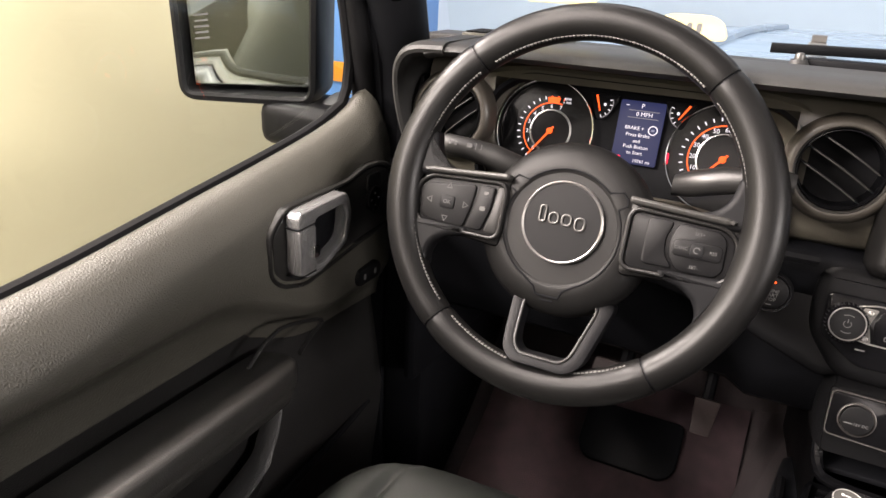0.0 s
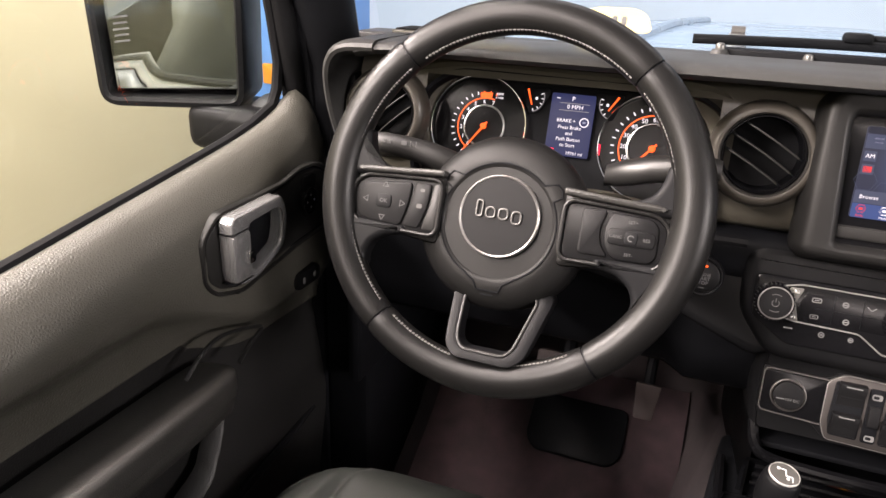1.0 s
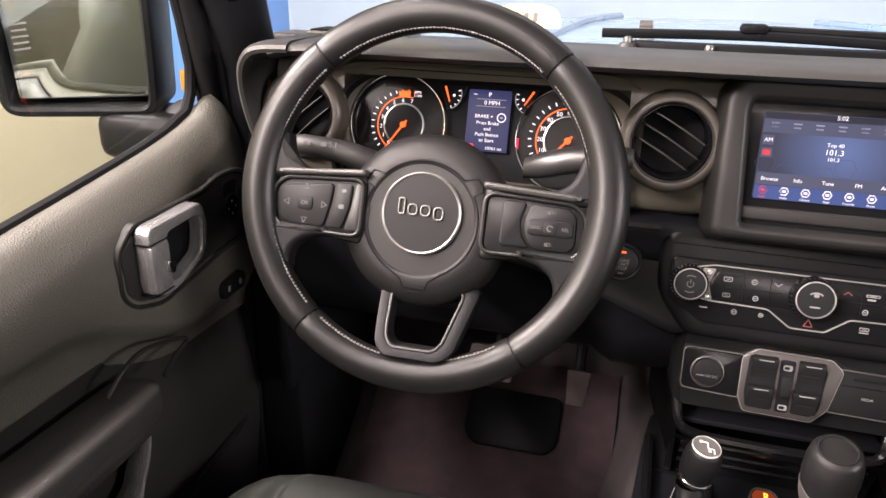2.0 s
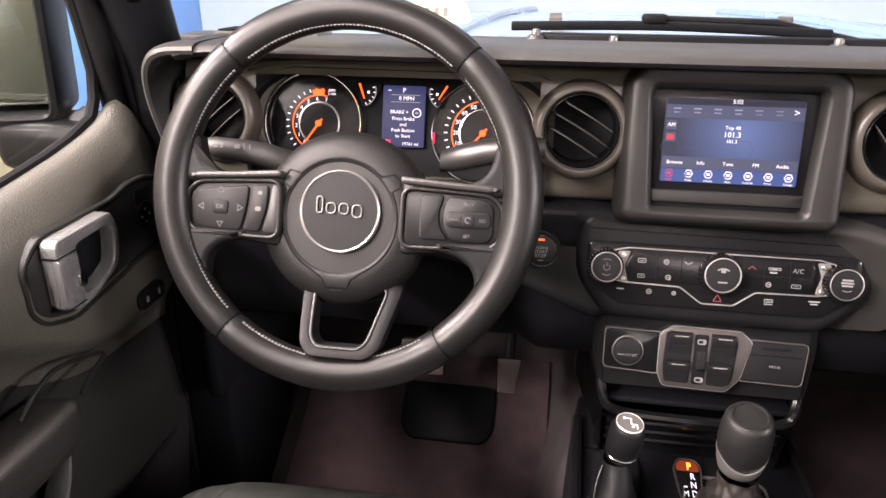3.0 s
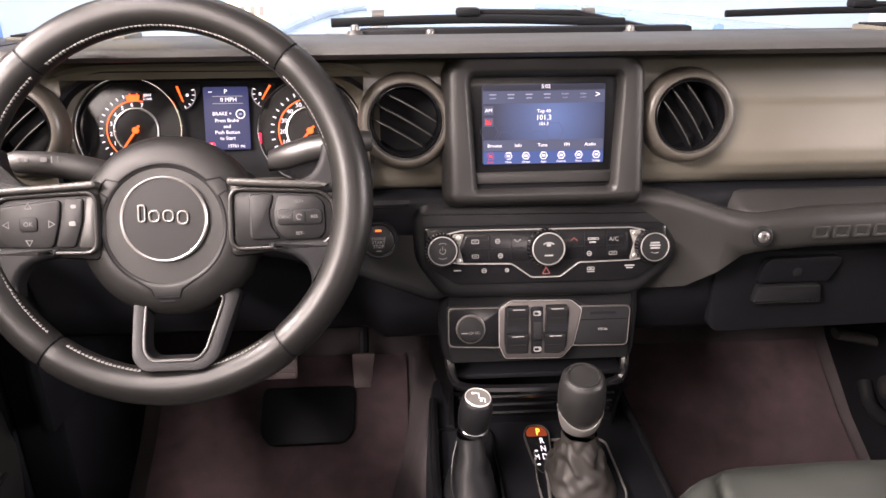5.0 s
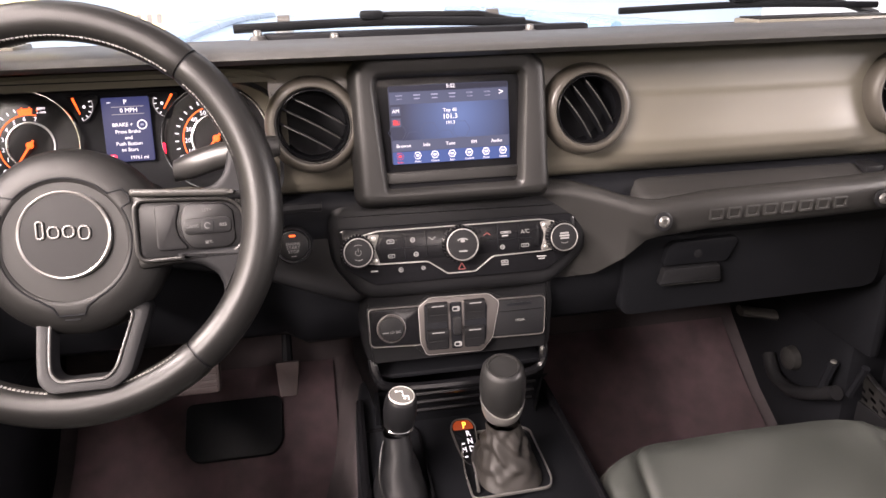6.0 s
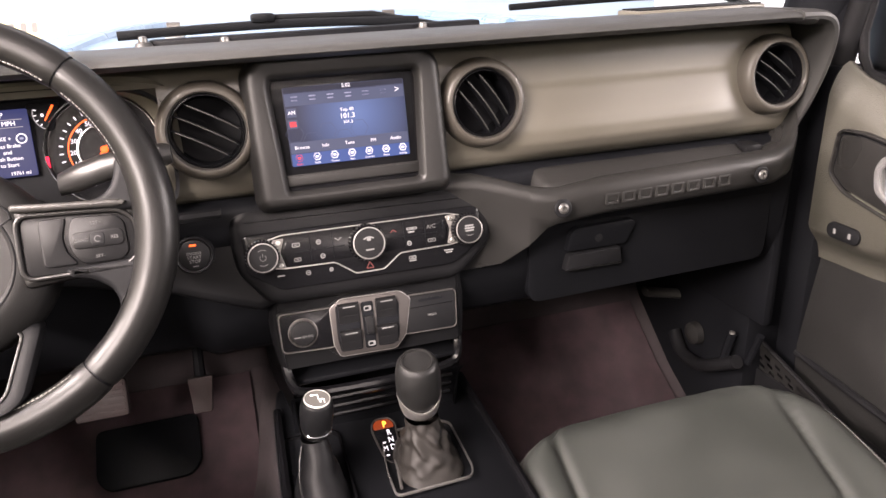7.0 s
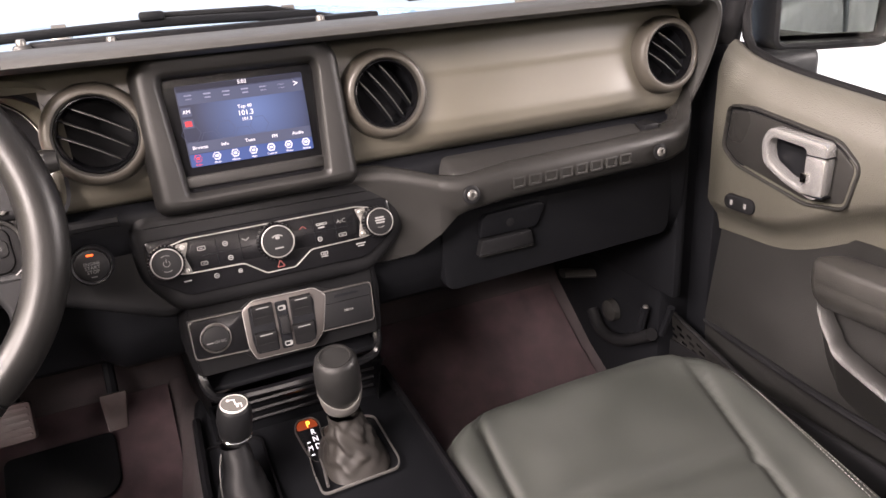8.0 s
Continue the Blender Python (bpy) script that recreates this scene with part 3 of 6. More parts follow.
def grab_bar():
    t = thing("grab_bar", (0.39, 0.58, 1.06), "padded grey grab bar along the dashboard with raised lettering shapes", "grab bar")
    bm = bmesh.new()
    rows = []
    for x, y0, z0 in ((0.10, 0.050, 0.016), (0.14, 0.040, 0.013), (0.17, 0.028, 0.006), (0.20, 0.014, -0.003), (0.222, 0.003, -0.006), (0.24, 0.0, -0.006), (0.30, -0.003, 0.0), (0.40, -0.003, 0.002), (0.50, -0.002, 0.004), (0.555, 0.0, 0.006), (0.585, 0.01, 0.012), (0.605, 0.028, 0.03), (0.618, 0.05, 0.06)):
        drop = float(np.interp(x, [0.10, 0.14, 0.17, 0.20, 0.226], [0.085, 0.080, 0.066, 0.034, 0.0]))
        rows.append([(x, 0.560 + y0 + y, 1.080 + z0 + z - (drop if z < -0.015 else 0)) for y, z in ((0.05, 0.014), (0.016, 0.021), (0.006, 0.020), (-0.001, 0.014), (-0.002, 0.003), (0.0, -0.014), (0.004, -0.022), (0.014, -0.027), (0.05, -0.027))])
    skin(bm, rows[3:], closed=False)
    part("pad", bm, BARMAT, t, sharp=60)
    part("inner_wing", skin(bmesh.new(), rows[:4], closed=False), BARMAT, t, "black wing that runs into the centre stack", sharp=60)
    # shelf pocket behind the bar
    bm = bmesh.new()
    skin(bm, [[(x, 0.640 - k * (0.640 - y), z - 0.012 * (1 - k)) for y, z in ((0.640, 1.100), (0.628, 1.1085), (0.618, 1.1105), (0.610, 1.1090), (0.596, 1.1035), (0.584, 1.0985), (0.574, 1.094), (0.572, 1.084))]
              for x, k in ((0.216, 0.10), (0.217, 0.55), (0.220, 0.80), (0.225, 0.93), (0.232, 1.0), (0.30, 1.0), (0.38, 1.0), (0.46, 1.0), (0.520, 1.0), (0.530, 0.9), (0.534, 0.5))], closed=False)
    part("tray", bm, BARMAT, t, sharp=60)
    part("tray_end", box(0.528, 0.556, 0.592, 0.632, 1.088, 1.112, 0.006), HARD, t)
    # raised name on the bar drawn as plain bars
    for i in range(8):
        part("emblem_bar", frame_plate(rrect(0.019, 0.015, 0.002, 2), rrect(0.012, 0.008, 0.0015, 2), -0.001, 0.0018, 0.0007), BARMAT, t, m=F(0.303 + 0.0235 * i, 0.556, 1.0765 + 0.0004 * i, 4))


grab_bar()
bolts()


def glove_box():
    t = thing("glove_box", (0.40, 0.62, 0.93), "closed black glove box with a recessed latch", "glove box")
    m = F(0.40, 0.612, 0.985, 1)
    part("lid", plate(rounded([(-0.185, -0.062), (0.195, -0.055), (0.20, 0.062), (-0.185, 0.062)], 0.02), -0.02, 0.0008, 0.002), BLACK, t, m=m)
    lm = F(0.305, 0.606, 0.995, 1)
    part("latch", plate(rounded([(-0.040, -0.002), (0.050, -0.002), (0.064, 0.026), (0.058, 0.032), (-0.026, 0.030), (-0.034, 0.024)], 0.006), -0.004, 0.005, 0.0025), BLACK, t, m=lm)
    part("pull", plate(rounded([(-0.043, -0.028), (0.044, -0.028), (0.040, -0.004), (-0.037, -0.005)], 0.004), -0.004, 0.008, 0.003), HARD, t, m=lm)
    part("pull_edge", tube([(-0.041, -0.0275, 0.006), (0.042, -0.0275, 0.006)], 0.0010, 6), BARMAT, t, m=lm)
    part("lock", lathe([(0.006, 0.003), (0.006, 0.005), (0.004, 0.0055)], 16, cap1=True), HARD, t, m=lm @ at(0.008, 0.012))


glove_box()


def centre_stack():
    t = thing("centre_stack", (CX, 0.62, 0.80), "black moulded centre stack below the dashboard screen", "centre stack")
    # collar round the climate panel
    m = F(CX, 0.592, 1.05, 15)
    outer = rounded([(-0.155, 0.052), (-0.152, -0.012), (-0.118, -0.056), (0.112, -0.058), (0.160, -0.018), (0.172, 0.048), (0.15, 0.062), (-0.14, 0.064)], 0.016, 5)
    part("collar", plate(outer, -0.05, -0.002, 0.014, steps=5), HARD, t, m=m, sharp=60)
    # panel that carries the start button
    part("button_panel", plate(rounded([(-0.40, 0.050), (-0.40, 0.012), (-0.24, -0.020), (-0.13, -0.062), (-0.10, -0.05), (-0.10, 0.052)], 0.010), -0.05, -0.014, 0.010, steps=4), HARD, t, m=m, sharp=60)
    # stack body down to the console
    bm = bmesh.new()
    rows = []
    for z, y, w in ((1.00, 0.60, 0.122), (0.96, 0.598, 0.126), (0.92, 0.590, 0.122), (0.905, 0.588, 0.120)):
        rows.append([(CX + sx * (w - c), y + d, z) for sx, c, d in ((-1, -0.012, 0.20), (-1, 0.0, 0.03), (-1, 0.004, 0.008), (-1, 0.014, 0.0), (1, 0.014, 0.0), (1, 0.004, 0.008), (1, 0.0, 0.03), (1, -0.012, 0.20))])
    skin(bm, rows, closed=False)
    part("body", bm, HARD, t, sharp=50)
    for s in (-1, 1):
        bm = bmesh.new()
        skin(bm, [[(CX + s * w0, y, z), (CX + s * w1, y1, z)] for z, w0, y, w1, y1 in ((1.0, 0.112, 0.602, 0.136, 0.82), (0.92, 0.112, 0.592, 0.134, 0.82), (0.87, 0.108, 0.586, 0.132, 0.82), (0.78, 0.104, 0.61, 0.13, 0.82))], closed=False)
        bmesh.ops.solidify(bm, geom=bm.faces[:], thickness=0.012)
        part("cheek", bm, HARD, t)
    # open bin with its lip
    part("bin_floor", box(CX - 0.110, CX + 0.110, 0.60, 0.76, 0.872, 0.880, 0.003), BLACK, t)
    part("bin_back", box(CX - 0.112, CX + 0.112, 0.74, 0.75, 0.85, 0.93, 0.003), BLACK, t)
    part("bin_lip", tube(curve_pts([(CX - 0.112, 0.60, 0.905), (CX - 0.108, 0.588, 0.885), (CX - 0.096, 0.582, 0.874), (CX - 0.05, 0.578, 0.871), (CX + 0.05, 0.578, 0.871), (CX + 0.094, 0.582, 0.874), (CX + 0.106, 0.588, 0.885), (CX + 0.110, 0.60, 0.905)], 5), 0.006, 8), GLOSS, t)
    bm = bmesh.new()
    skin(bm, [[(x, 0.580, 0.868), (x, 0.600, 0.848), (x, 0.612, 0.820), (x, 0.62, 0.785)] for x in np.linspace(CX - 0.112, CX + 0.112, 12)], closed=False)
    part("lower_front", bm, BLACK, t)
    for i in range(3):
        part("rib", tube([(CX - 0.10, 0.598 + 0.007 * i, 0.848 - 0.017 * i), (CX + 0.10, 0.598 + 0.007 * i, 0.848 - 0.017 * i)], 0.004, 8), GLOSS, t)


centre_stack()


# ---- console ----
def console():
    t = thing("centre_console", (CX, 0.3, 0.5), "black centre console between the seats with gloss trim", "console")
    bm = bmesh.new()
    rows = []
    for y, z, w in ((0.72, 0.80, 0.130), (0.66, 0.797, 0.138), (0.60, 0.790, 0.140), (0.40, 0.782, 0.138), (0.20, 0.776, 0.136), (0.05, 0.80, 0.136), (-0.15, 0.86, 0.136), (-0.40, 0.87, 0.136)):
        rows.append([(CX + s * (w - c), y, z - d) for s, c, d in ((-1, -0.01, 0.28), (-1, 0.0, 0.02), (-1, 0.002, 0.006), (-1, 0.010, 0.0), (1, 0.010, 0.0), (1, 0.002, 0.006), (1, 0.0, 0.02), (1, -0.01, 0.28))])
    skin(bm, rows, closed=False)
    part("body", bm, BLACK, t, sharp=50)
    for s in (-1, 1):
        part("side_rail", tube(curve_pts([(CX + s * 0.130, 0.66, 0.803), (CX + s * 0.133, 0.5, 0.792), (CX + s * 0.130, 0.3, 0.786)], 6), 0.006, 8), GLOSS, t)


console()


# ---- seats ----
def seat(x, front, label):
    t = thing("car_seat", (x, 0.1, 0.5), label, "seat", "front seats")

    def half(v):
        return (0.283 - 0.03 * v) * (1 - max(0.0, 1 - v / 0.30) ** 2.3) ** (1 / 2.3)

    def spot(u, v):
        """A place on the cushion: u across (-1 to 1), v from the front (0) to the back (1)."""
        e = max(0.0, 1 - v / 0.14)
        z = 0.800 - 0.085 * v - 0.050 * e ** 2 - 0.075 * max(0.0, (abs(u) - 0.62) / 0.38) ** 2.4
        z += 0.012 * math.exp(-((abs(u) - 0.74) / 0.12) ** 2) * min(1, v / 0.2)
        w = max(half(v), 0.02)
        c0, c1 = -(0.148 + 0.07 * v) / w, (0.192 - 0.13 * v) / w
        for c in (c0, c1):
            z -= 0.009 * math.exp(-abs((u - c) / 0.022) ** 1.5) * min(1, v / 0.08)
        if c0 < u < c1:
            q = (u - (c0 + c1) / 2) / ((c1 - c0) / 2)
            z += 0.007 * (1 - q * q)
            z -= 0.008 * math.exp(-abs((v - 0.44 - 0.03 * q) / 0.011) ** 1.5)
        return (x + u * max(half(v), 0.02), front - 0.52 * v, z)

    bm = bmesh.new()
    rows = []
    vs = [0.0, 0.004, 0.012, 0.025, 0.045, 0.07] + list(np.linspace(0.1, 1, 40))
    us = np.linspace(-1, 1, 161)
    for i, v in enumerate(vs):
        row = [spot(u, v) for u in us]
        (a0, b0, c0), (a1, b1, c1) = row[0], row[-1]
        rows.append([(a0, b0, 0.60), (a0 - 0.006, b0, c0 - 0.05)] + row + [(a1 + 0.006, b1, c1 - 0.05), (a1, b1, 0.60)])
    skin(bm, rows, closed=False)
    c = part("cushion", bm, SEATMAT, t, sharp=70)
    for s in (-1, 1):
        for k in (0.845, 0.880):
            bm = bmesh.new()
            line = curve_pts([Vector(spot(s * (k - 0.19 * v), v)) + Vector((0, 0, 0.0006)) for v in np.linspace(0.05, 1, 30)], 7)
            for a, b in list(zip(line, line[1:]))[::2]:
                tube([a, b], 0.0006, 5, bm=bm)
            part("stitching", bm, THREAD, c, "pale grey double stitching", kind="stuff")
    # base and backrest
    part("base", box(x - 0.24, x + 0.24, front - 0.52, front - 0.05, 0.50, 0.60, 0.01), BLACK, t)
    bm = bmesh.new()
    rows = []
    for z in np.linspace(0.74, 1.36, 14):
        w = 0.25 - 0.06 * max(0, (z - 1.1) / 0.26) ** 2
        y0 = front - 0.62 - (z - 0.74) * 0.32
        rows.append([(x + w * math.cos(a), y0 + 0.07 * math.sin(a), z) for a in np.linspace(0, 2 * math.pi, 24, endpoint=False)])
    skin(bm, rows, cap0=True, cap1=True)
    part("backrest", bm, SEATMAT, t)


seat(0.353, 0.550, "dark grey passenger seat with pale double stitching")
seat(-0.395, 0.520, "dark grey driver's seat with pale double stitching")


# ---- air vents ----
def vent(x, z, slant, label):
    y = 0.606
    t = thing("air_vent", (x, y, z), label, "air vent", "dashboard air vents")
    m = F(x, y, z, 8)
    ring = lathe([(0.0535, -0.014), (0.0528, -0.004), (0.0508, 0.003), (0.0478, 0.0068), (0.0445, 0.0085), (0.0418, 0.0080), (0.0402, 0.0060), (0.0394, 0.002), (0.0392, -0.004)], 56)
    part("outer_ring", ring, VENTRING, t, m=m)
    part("chrome_line", lathe([(0.0397, 0.0052), (0.0402, 0.0070), (0.0410, 0.0082)], 56), SPOKEBAR, t, m=m)
    part("barrel", lathe([(0.0394, 0.002), (0.0386, 0.0035), (0.0376, 0.002), (0.0372, -0.02), (0.036, -0.045), (0.0, -0.05)], 48), BLACK, t, m=m)
    part("inner_ring", lathe([(0.0391, 0.001), (0.0385, 0.0048), (0.0376, 0.0050), (0.0370, 0.001), (0.0370, -0.01)], 48), GLOSS, t, m=m)
    for i in (-1, 0, 1):
        off = 0.0155 * i
        half = math.sqrt(0.0368 ** 2 - off ** 2)
        bm = bmesh.new()
        skin(bm, [[(u, off + 0.0015 * math.cos(u / 0.025) + e[0], e[1] + 0.004 * math.cos(u / 0.024)) for e in ((-0.0008, -0.018), (0.0010, -0.018), (0.0010, -0.004), (0.0, -0.0028), (-0.0008, -0.004))] for u in np.linspace(-half, half, 13)], cap0=True, cap1=True)
        sl = part("slat", bm, BLACK, t, m=m @ at(0, 0, 0, slant))
        bm = tube([(u, off + 0.0015 * math.cos(u / 0.025), -0.0028 + 0.004 * math.cos(u / 0.024)) for u in np.linspace(-half * 0.86, half * 0.86, 13)], 0.0009, 6)
        part("slat_edge", bm, SPOKEBAR, sl, m=m @ at(0, 0, 0, slant))
    return t


vent(-0.161, 1.200, -30, "round black air vent with a grey ring beside the screen")
vent(0.155, 1.201, -56, "round black air vent with a grey ring beside the screen")
vent(-0.577, 1.200, 42, "round black air vent behind the steering wheel")
vent(0.574, 1.201, -38, "round black air vent at the dashboard's end")


# ---- touch screen ----
def touch_screen():
    t = thing("touch_screen", (CX, 0.612, 1.12), "lit colour touch screen showing a radio page, in a dark bezel", "touch screen")
    m = F(CX - 0.002, 0.608, 1.193, 10)
    outer = rounded([(-0.110, -0.076), (-0.103, -0.083), (0.097, -0.083), (0.104, -0.076), (0.102, 0.060), (0.083, 0.080), (-0.094, 0.080), (-0.111, 0.060)], 0.008, 5)
    base = rounded([(-0.117, -0.080), (-0.108, -0.089), (0.102, -0.089), (0.110, -0.080), (0.107, 0.063), (0.086, 0.084), (-0.097, 0.084), (-0.116, 0.063)], 0.008, 5)
    bm = bmesh.new()
    rings = [lift(base, -0.02), lift(base, 0.004), lift(inset(outer, -0.002), 0.014), lift(outer, 0.0185), lift(inset(outer, 0.002), 0.0215), lift(inset(outer, 0.0055), 0.0235), lift(inset(outer, 0.010), 0.0238)]
    skin(bm, rings)
    part("bezel", bm, BEZEL, t, m=m, sharp=60)
    bm = bmesh.new()
    hole6 = rounded([(-0.080, -0.067), (-0.076, -0.069), (0.066, -0.069), (0.070, -0.067), (0.076, 0.045), (0.074, 0.053), (-0.085, 0.053), (-0.087, 0.045)], 0.005, 5)
    skin(bm, [lift(inset(outer, 0.010), 0.0238), lift(inset(hole6, -0.0065), 0.0240), lift(inset(hole6, -0.0045), 0.0232), lift(hole6, 0.0170), lift(inset(hole6, 0.001), 0.010)])
    part("bezel_front", bm, BEZEL, t, m=m)
    part("recess", plate(inset(hole6, -0.001), 0.0, 0.011, 0.001), GLOSS, t, m=m)
    part("chin", plate(rounded([(-0.080, -0.0630), (0.070, -0.0630), (0.074, -0.050), (-0.084, -0.050)], 0.003), 0.01, 0.0135, 0.002), BEZEL, t, m=m)
    # the lit display
    W, H = 0.135, 0.085
    m = m @ at(-0.0055, 0.0)
    s = part("display", plate(rrect(W, H, 0.002, 3, 0.0, 0.0015), 0.011, 0.0124, 0.0004), DISPLAY, t, "glowing blue-grey radio page", m=m)
    top = 0.0126

    def strip(name, w, h, x, y, mat, label="", r=0.0006):
        return part(name, bar(w, h, 0.0002, r), mat, s, label, m=m @ at(x, y, top))

    strip("status_bar", W - 0.002, 0.0065, 0, 0.0405, G_NIGHT)
    strip("preset_bar", W - 0.002, 0.0145, 0, 0.0312, G_SLATE)
    strip("tab_bar", W - 0.002, 0.012, 0, -0.0212, G_SLATE)
    strip("menu_bar", W - 0.002, 0.0135, 0, -0.0345, G_NAVY)
    mt = m @ at(0, 0, top + 0.0003)
    letters("clock_digits", "5:02", 0.0058, mt @ at(0.002, 0.0415), G_WHITE, s)
    for i in range(6):
        strip("preset_line", 0.008, 0.0016, -0.056 + 0.0198 * i, 0.0335, G_GREY)
        strip("preset_line", 0.007, 0.0016, -0.056 + 0.0198 * i, 0.0297, G_GREY)
    letters("arrow", ">", 0.010, mt @ at(0.059, 0.0322), G_WHITE, s)
    letters("station_type", "Top 40", 0.0052, mt @ at(0.0, 0.0155), G_WHITE, s)
    letters("station", "101.3", 0.0078, mt @ at(0.0, 0.0085), G_WHITE, s)
    letters("station_name", "101.3", 0.0050, mt @ at(0.0, 0.0018), G_WHITE, s)
    strip("band_button", 0.0105, 0.0095, -0.0605, 0.0168, G_SLATE)
    letters("band", "AM", 0.0055, mt @ at(-0.0605, 0.0168, 0.0002), G_WHITE, s)
    strip("band_button", 0.0105, 0.0095, -0.0605, 0.0045, G_SLATE)
    strip("band_mark", 0.0075, 0.006, -0.0605, 0.0045, G_REDUI)
    for x, w in ((-0.054, "Browse"), (-0.028, "Info"), (-0.001, "Tune"), (0.026, "FM"), (0.052, "Audio")):
        letters("tab", w, 0.0052, mt @ at(x, -0.0212), G_WHITE, s)
    for i, w in enumerate(("Radio", "Media", "Climate", "Apps", "Controls", "Phone", "Settings")):
        x = -0.0585 + 0.0196 * i
        mat = G_REDUI if i == 0 else G_WHITE
        part("menu_icon", skin(bmesh.new(), [lift(poly_n(6, r), z) for r, z in ((0.0047, 0), (0.0047, 0.0002), (0.0033, 0.0002), (0.0033, 0))], wrap=True), mat, s, m=m @ at(x, -0.0325, top))
        part("menu_glyph", bar(0.0036, 0.0024, 0.0003), mat, s, m=m @ at(x, -0.0325, top))
        letters("menu_word", w, 0.0029, mt @ at(x, -0.0392), mat, s)
    # honeycomb pattern
    for i in range(5):
        x = -0.060 + 0.018 * i
        part("honeycomb", skin(bmesh.new(), [lift(poly_n(6, r), z) for r, z in ((0.0102, 0), (0.0102, 0.0001), (0.0098, 0.0001), (0.0098, 0))], wrap=True), G_SLATE, s, m=m @ at(x, -0.006 - 0.009 * (i % 2), top))


def poly_n(n, r, turn=0.0):
    return [(r * math.cos(2 * math.pi * (i + turn) / n), r * math.sin(2 * math.pi * (i + turn) / n)) for i in range(n)]


G_NIGHT = glow("dark_display", (0.010, 0.012, 0.028), 0.9)
G_NAVY = glow("navy_display", (0.035, 0.075, 0.24), 0.9)
G_SLATE = glow("slate_display", (0.060, 0.072, 0.125), 0.9)
G_GREY = glow("grey_display", (0.30, 0.31, 0.42), 0.9)
G_REDUI = glow("red_display", (0.9, 0.05, 0.05), 1.0)


def display_material():
    m = glow("radio_page", (0.1, 0.15, 0.3), 1.0)
    n, l = m.node_tree.nodes, m.node_tree.links
    tc, mp, g, r = n.new("ShaderNodeTexCoord"), n.new("ShaderNodeMapping"), n.new("ShaderNodeTexGradient"), n.new("ShaderNodeValToRGB")
    g.gradient_type = "SPHERICAL"
    mp.inputs["Location"].default_value = (0.0, -9.0, -17.6)
    mp.inputs["Scale"].default_value = (15, 15, 14.6)
    r.color_ramp.elements[0].color, r.color_ramp.elements[1].color = (0.017, 0.021, 0.048, 1), (0.085, 0.135, 0.29, 1)
    l.new(tc.outputs["Object"], mp.inputs[0]), l.new(mp.outputs[0], g.inputs[0]), l.new(g.outputs[0], r.inputs[0])
    l.new(r.outputs[0], n["Principled BSDF"].inputs["Emission Color"])
    return m


DISPLAY = display_material()
touch_screen()


# ---- instrument cluster ----
def dial_pointer(length, tail=0.006):
    return plate([(-0.0011, -tail), (0.0011, -tail), (0.0006, length), (-0.0006, length)], 0.003, 0.0042, 0.0003, steps=1)


def dial(t, m, name, numbers, start, step, red_from=None, ticks=14, k=1.0, dx=0.0):
    """A round dial with a bright ring, orange scale, numbers and an orange pointer at rest."""
    d = part(name, lathe([(0.0572, 0.0), (0.0, 0.0)], 48), GLOSS, t, m=m)
    part("ring", lathe([(0.0600, -0.002), (0.0598, 0.006), (0.0585, 0.0085), (0.0575, 0.008), (0.0570, 0.002)], 56), CHROME, d, m=m)
    m = m @ at(dx, 0.0) @ Matrix.Scale(k, 4)
    part("inner_ring", lathe([(0.0245, 0.0005), (0.0242, 0.0022), (0.0230, 0.0025), (0.0222, 0.0005)], 48), PAINTSILVER, d, m=m)
    part("scale_line", arc_band(0.0310, 0.0322, start, start - step * (len(numbers) - 1), 0.0004, 0.0007), G_ORANGE, d, m=m)
    for i in range(ticks + 1):
        a = start - step * (len(numbers) - 1) * i / ticks
        hot = red_from is not None and i >= red_from
        part("tick", bar(0.0036, 0.0012, 0.0004), G_ORANGE if hot else G_WHITE, d, m=m @ at(0.0378 * math.cos(radians(a)), 0.0378 * math.sin(radians(a)), 0.0004, a))
    for i, w in enumerate(numbers):
        a = radians(start - step * i)
        letters("numeral", w, 0.0062, m @ at(0.0275 * math.cos(a), 0.0275 * math.sin(a), 0.0006), G_WHITE, d)
    part("pointer", dial_pointer(0.0365), G_ORANGE, d, "glowing orange pointer", m=m @ at(0, 0, 0, start - 90 + 2))
    part("hub", lathe([(0.0034, 0.003), (0.0032, 0.006), (0.0022, 0.007)], 20, cap1=True), G_ORANGE, d, m=m)
    return d


